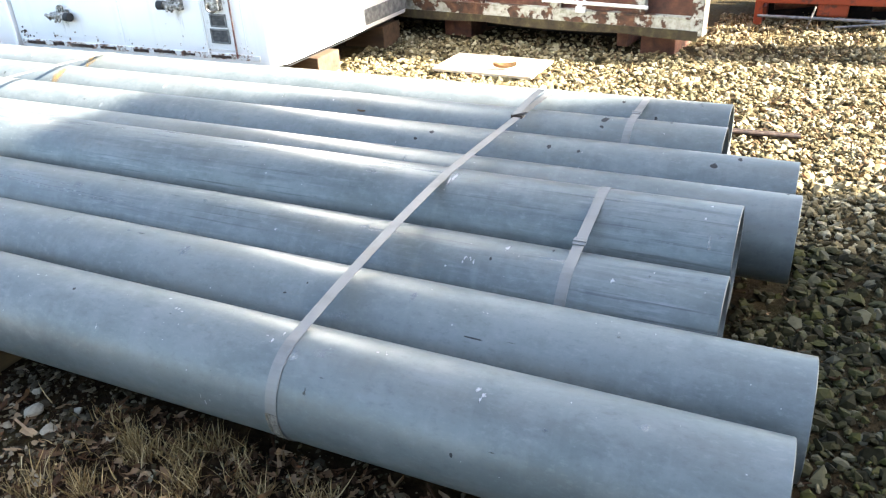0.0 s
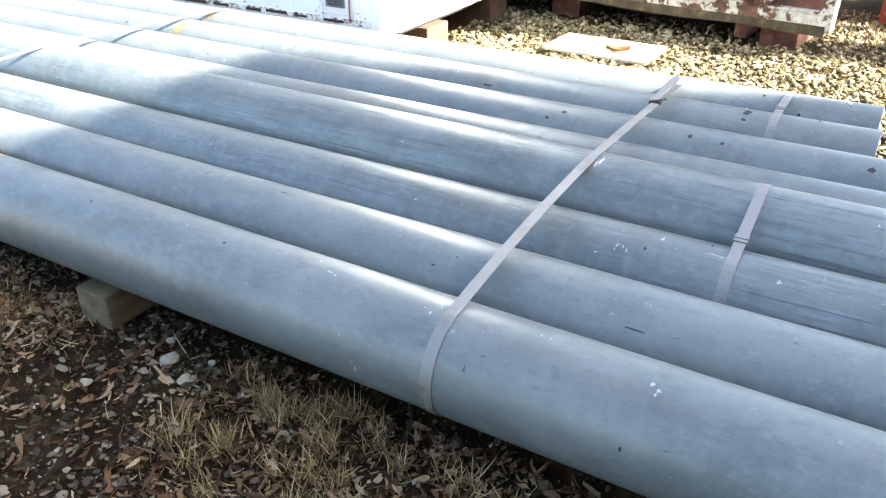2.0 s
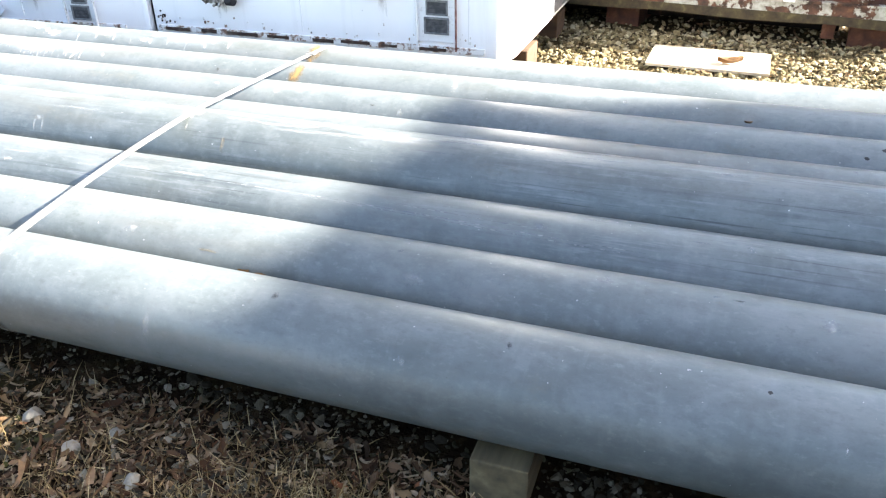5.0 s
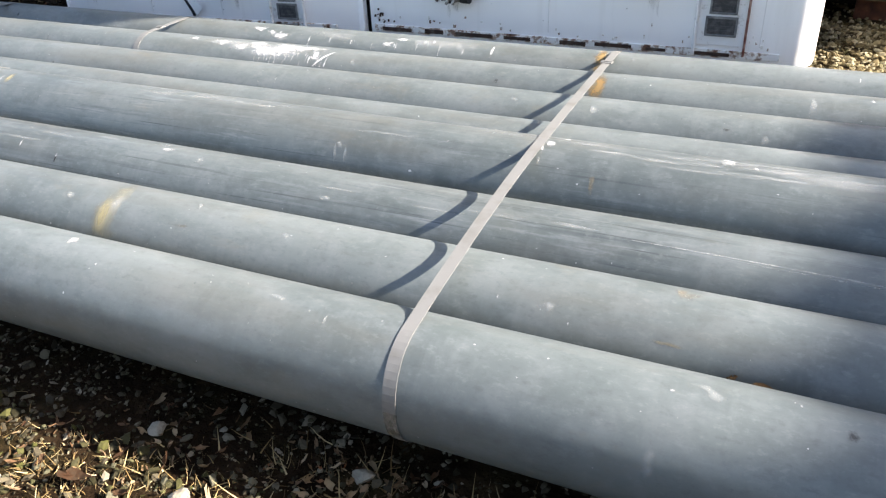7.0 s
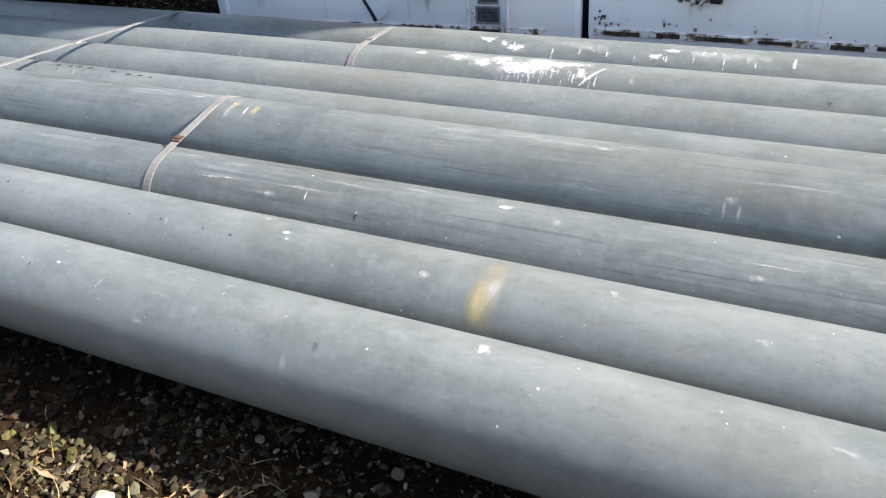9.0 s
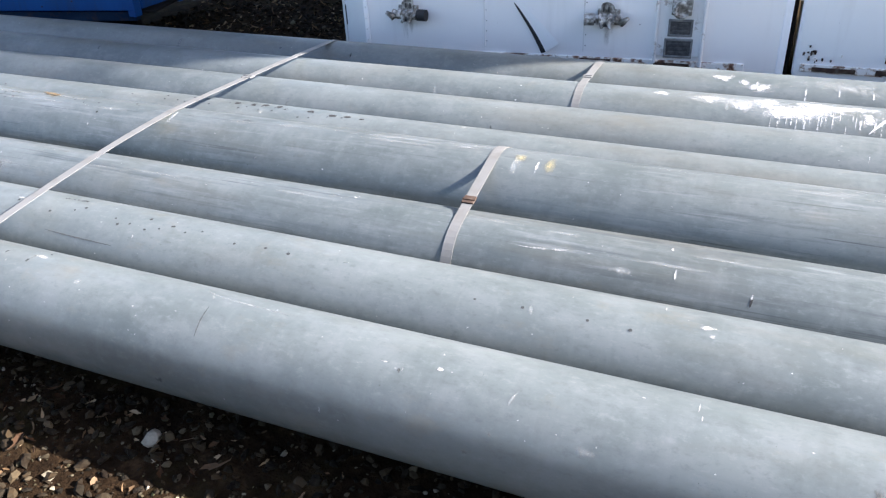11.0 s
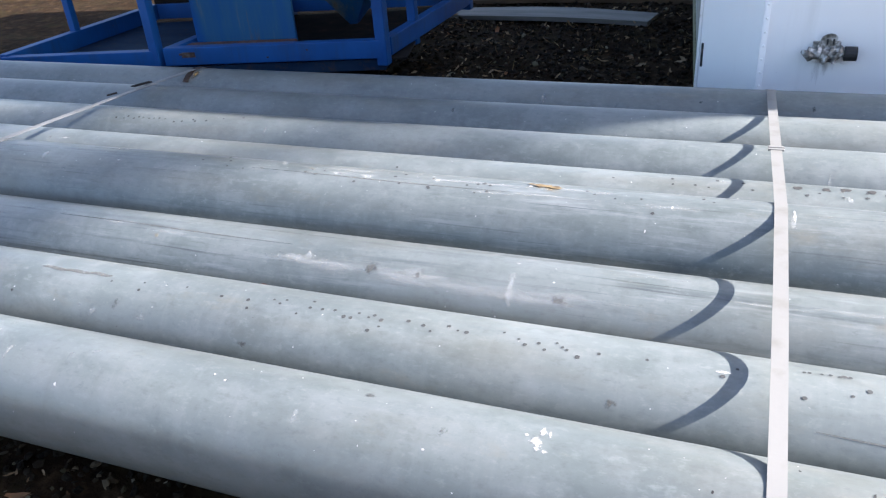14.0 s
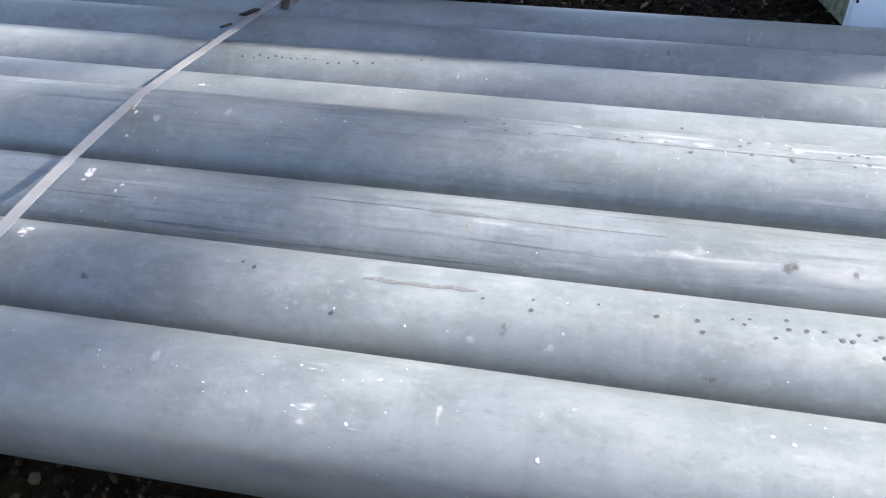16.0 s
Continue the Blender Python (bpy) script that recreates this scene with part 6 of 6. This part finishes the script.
# larger pale stones that stand out singly
for k, (x, y, d) in enumerate(((-1.73, -0.136, 0.034), (-1.625, -0.179, 0.027), (-1.86, -0.32, 0.02), (-1.5, -0.33, 0.022), (-1.8, -0.07, 0.018), (-1.62, -0.08, 0.016), (-3.3, -0.22, 0.034), (-3.12, -0.28, 0.026),
                              (-3.05, -0.2, 0.024), (-2.9, -0.33, 0.03), (-3.9, -0.3, 0.03), (-4.1, -0.15, 0.026), (-4.35, -0.42, 0.03), (-6.3, -0.12, 0.028), (-3.55, -0.1, 0.03), (-1.52, -0.4, 0.016), (-5.2, -0.35, 0.03), (-4.75, -0.5, 0.026), (-7.4, -0.3, 0.02))):
    bm = bmesh.new()
    bmesh.ops.create_icosphere(bm, subdivisions=2, radius=1)
    way = [Vector((math.sin(k * 3.1 + j * 1.9), math.cos(k * 1.7 + j * 2.6), math.sin(j * 4.4 + k))).normalized() for j in range(9)]
    for v in bm.verts:
        # cut flat facets into the ball
        for w in way:
            over = v.co.dot(w) - 0.62
            if over > 0:
                v.co -= w * over
        v.co *= d
        v.co.z *= 0.65
    ob = part("stone", bm, "pale_stone")
    ob.matrix_basis = pose(x, y, ground_z(x, y) + d * 0.3, 0, 0, 47 * k)
    tagged(ob, "pale angular stone lying on dark soil", "stone", "loose stones by the stack")

# dead leaves: small curled sheets
LEAF_V = np.array([(u, w * (1 - (u * 0.9) ** 2) * 0.55, 0.35 * w * w + 0.22 * u * u) for u in (-1, -0.45, 0.1, 0.6, 1) for w in (-1, 0, 1)], float)
LEAF_F = np.array([(3 * i + j, 3 * i + j + 1, 3 * i + j + 4, 3 * i + j + 3) for i in range(4) for j in range(2)])


def leaf_sizes(n, mean):
    s = mean * np.exp(rng.normal(0, 0.35, n))
    return np.column_stack([s, s * rng.uniform(0.5, 1.0, n), s * rng.uniform(0.1, 0.9, n)])


p = np.vstack([fill(2600, -4.2, -3.2, -0.95, -0.05), fill(3300, -3.2, -2.1, -0.95, -0.05), fill(3500, -1.7, 0.3, -0.8, -0.02), fill(1500, -5.6, -3.4, -0.95, -0.2), fill(1500, 0.1, 1.4, -0.7, 1.3), fill(600, -9.3, -5.0, -0.85, -0.05)])
p = keep(p, lambda x, y: clump(x, y, 1.1, 8.0) + (0.25 if -3.4 < x < -2.2 or x > -1.5 else 0) > 0.0 or rng.random() < 0.16)
scatter("leaf_litter", p, LEAF_V, LEAF_F, leaf_sizes(len(p), 0.009), "dead_leaf", "curled brown dead leaves on the soil", "leaves", 0.34, 0.7, -0.1, True)
# larger crumpled leaves, dark and wet, in a loose mat
p = np.vstack([fill(260, -4.3, -3.2, -0.95, -0.03), fill(2200, -3.2, -2.1, -0.95, -0.03), fill(420, -2.1, -1.5, -0.8, -0.1), fill(3400, -1.55, 0.3, -0.8, 0.0), fill(250, -6.0, -4.2, -0.95, -0.15), fill(350, -9.3, -6.0, -0.85, -0.05), fill(260, 0.1, 1.4, -0.7, 1.2)])
scatter("leaf_mat", p, LEAF_V, LEAF_F, leaf_sizes(len(p), 0.0125), "brown_leaf", "crumpled dark brown leaves matted on the soil", "leaves", 0.42, 0.6, -0.05, False)
p = np.vstack([fill(900, -9.3, -6.9, 2.2, 5.0), fill(1500, -2.0, 1.5, 2.1, 5.2), fill(900, -0.1, 1.0, 2.2, 3.4)])
scatter("leaf_litter", p, LEAF_V, LEAF_F, leaf_sizes(len(p), 0.014), "dead_leaf", "brown dead leaves behind the stack", "leaves", 0.28, 0.55, -0.1, True)

# dry grass: thin bent blades in tufts
BLADE_V = np.array([(s * 0.5 * (1 - t * 0.9), 0.45 * t * t, t) for t in (0, 0.35, 0.7, 1.0) for s in (-1, 1)], float)
BLADE_F = np.array([(2 * i, 2 * i + 1, 2 * i + 3, 2 * i + 2) for i in range(3)])


def tufts(name, spots, each, tall, label, tilt=0.35, spread=0.05):
    pts = np.vstack([np.column_stack([rng.normal(x, spread, each), rng.normal(y, spread * 0.8, each)]) for x, y in spots])
    pts = keep(pts, lambda x, y: y < -0.03 or y > 2.2)
    n = len(pts)
    size = np.column_stack([rng.uniform(0.002, 0.0052, n), tall * rng.uniform(0.4, 1.0, n), tall * rng.uniform(0.4, 1.1, n)])
    return scatter(name, pts, BLADE_V, BLADE_F, size, "straw", label, "grass", 0.0, tilt, 1.0, True)


spots = [(x, y) for x, y in fill(16, -1.5, -1.0, -0.18, -0.05)] + [(x, y) for x, y in fill(16, -1.5, -0.9, -0.45, -0.18)] + [(x, y) for x, y in fill(12, -1.0, -0.3, -0.4, -0.06)]
tufts("dry_grass", spots, 38, 0.085, "tufts of dry straw-coloured grass", 0.33, 0.02)
tufts("dry_grass", [(x, y) for x, y in fill(16, -3.1, -2.2, -0.6, -0.14)], 50, 0.06, "low tufts of dry grass beside the timber", 0.75, 0.05)
tufts("dry_grass", [(-2.4, -0.26), (-2.45, -0.3), (-2.36, -0.22), (-2.5, -0.24), (-2.42, -0.36)], 110, 0.05, "low yellowish tuft of dry grass", 0.85, 0.045)
tufts("flat_straw", [(x, y) for x, y in fill(50, -4.2, -2.1, -0.8, -0.06)] + [(x, y) for x, y in fill(50, -3.4, -2.15, -0.85, -0.12)] + [(x, y) for x, y in fill(22, -1.55, 0.1, -0.75, -0.03)] + [(x, y) for x, y in fill(6, -5.5, -4.0, -0.8, -0.15)], 34, 0.075, "flattened straw lying on the soil", 1.15, 0.09)
tufts("dry_grass", [(x, y) for x, y in fill(34, -4.7, -3.75, -0.75, -0.26)], 60, 0.04, "short mossy straw in the sun beside the stack", 0.95, 0.06)
tufts("dry_grass", [(x, y) for x, y in fill(9, -9.0, -7.2, 2.7, 4.8)], 14, 0.07, "thin dry grass on dark ground", 0.7, 0.1)
tufts("dry_grass", [(x, y) for x, y in fill(26, -0.6, 1.2, 4.4, 5.3)], 26, 0.1, "thin dry weeds by the machine frame", 0.5, 0.06)


# ---- leaves caught on the pipes and the board ----
def fallen_leaf(at, size, turn, label, material="dead_leaf"):
    bm = bmesh.new()
    vs = [bm.verts.new(Vector(v) * size) for v in LEAF_V.tolist()]
    for f in LEAF_F.tolist():
        bm.faces.new([vs[i] for i in f])
    bmesh.ops.solidify(bm, geom=bm.faces[:], thickness=0.0006)
    ob = part("fallen_leaf", bm, material, smooth=True)
    ob.matrix_basis = pose(*at, *turn)
    return tagged(ob, label, "leaf", "single fallen leaves")


fallen_leaf((-2.78, 0.13, 0.288), 0.024, (35, 10, 15), "curled brown leaf caught between two pipes")
fallen_leaf((-2.83, 0.135, 0.29), 0.022, (-30, 30, 80), "curled brown leaf caught between two pipes")
fallen_leaf((-8.14, 0.425, 0.285), 0.013, (30, 0, 5), "small orange leaf caught between two pipes", "orange_leaf")
fallen_leaf((-1.665, 3.44, GROUND + 0.05), 0.075, (0, 0, 20), "brown leaf lying on the pale board", "tan_leaf")
fallen_leaf((-1.6, 1.55, 0.335), 0.016, (0, 10, 30), "small brown leaf caught between two pipes")
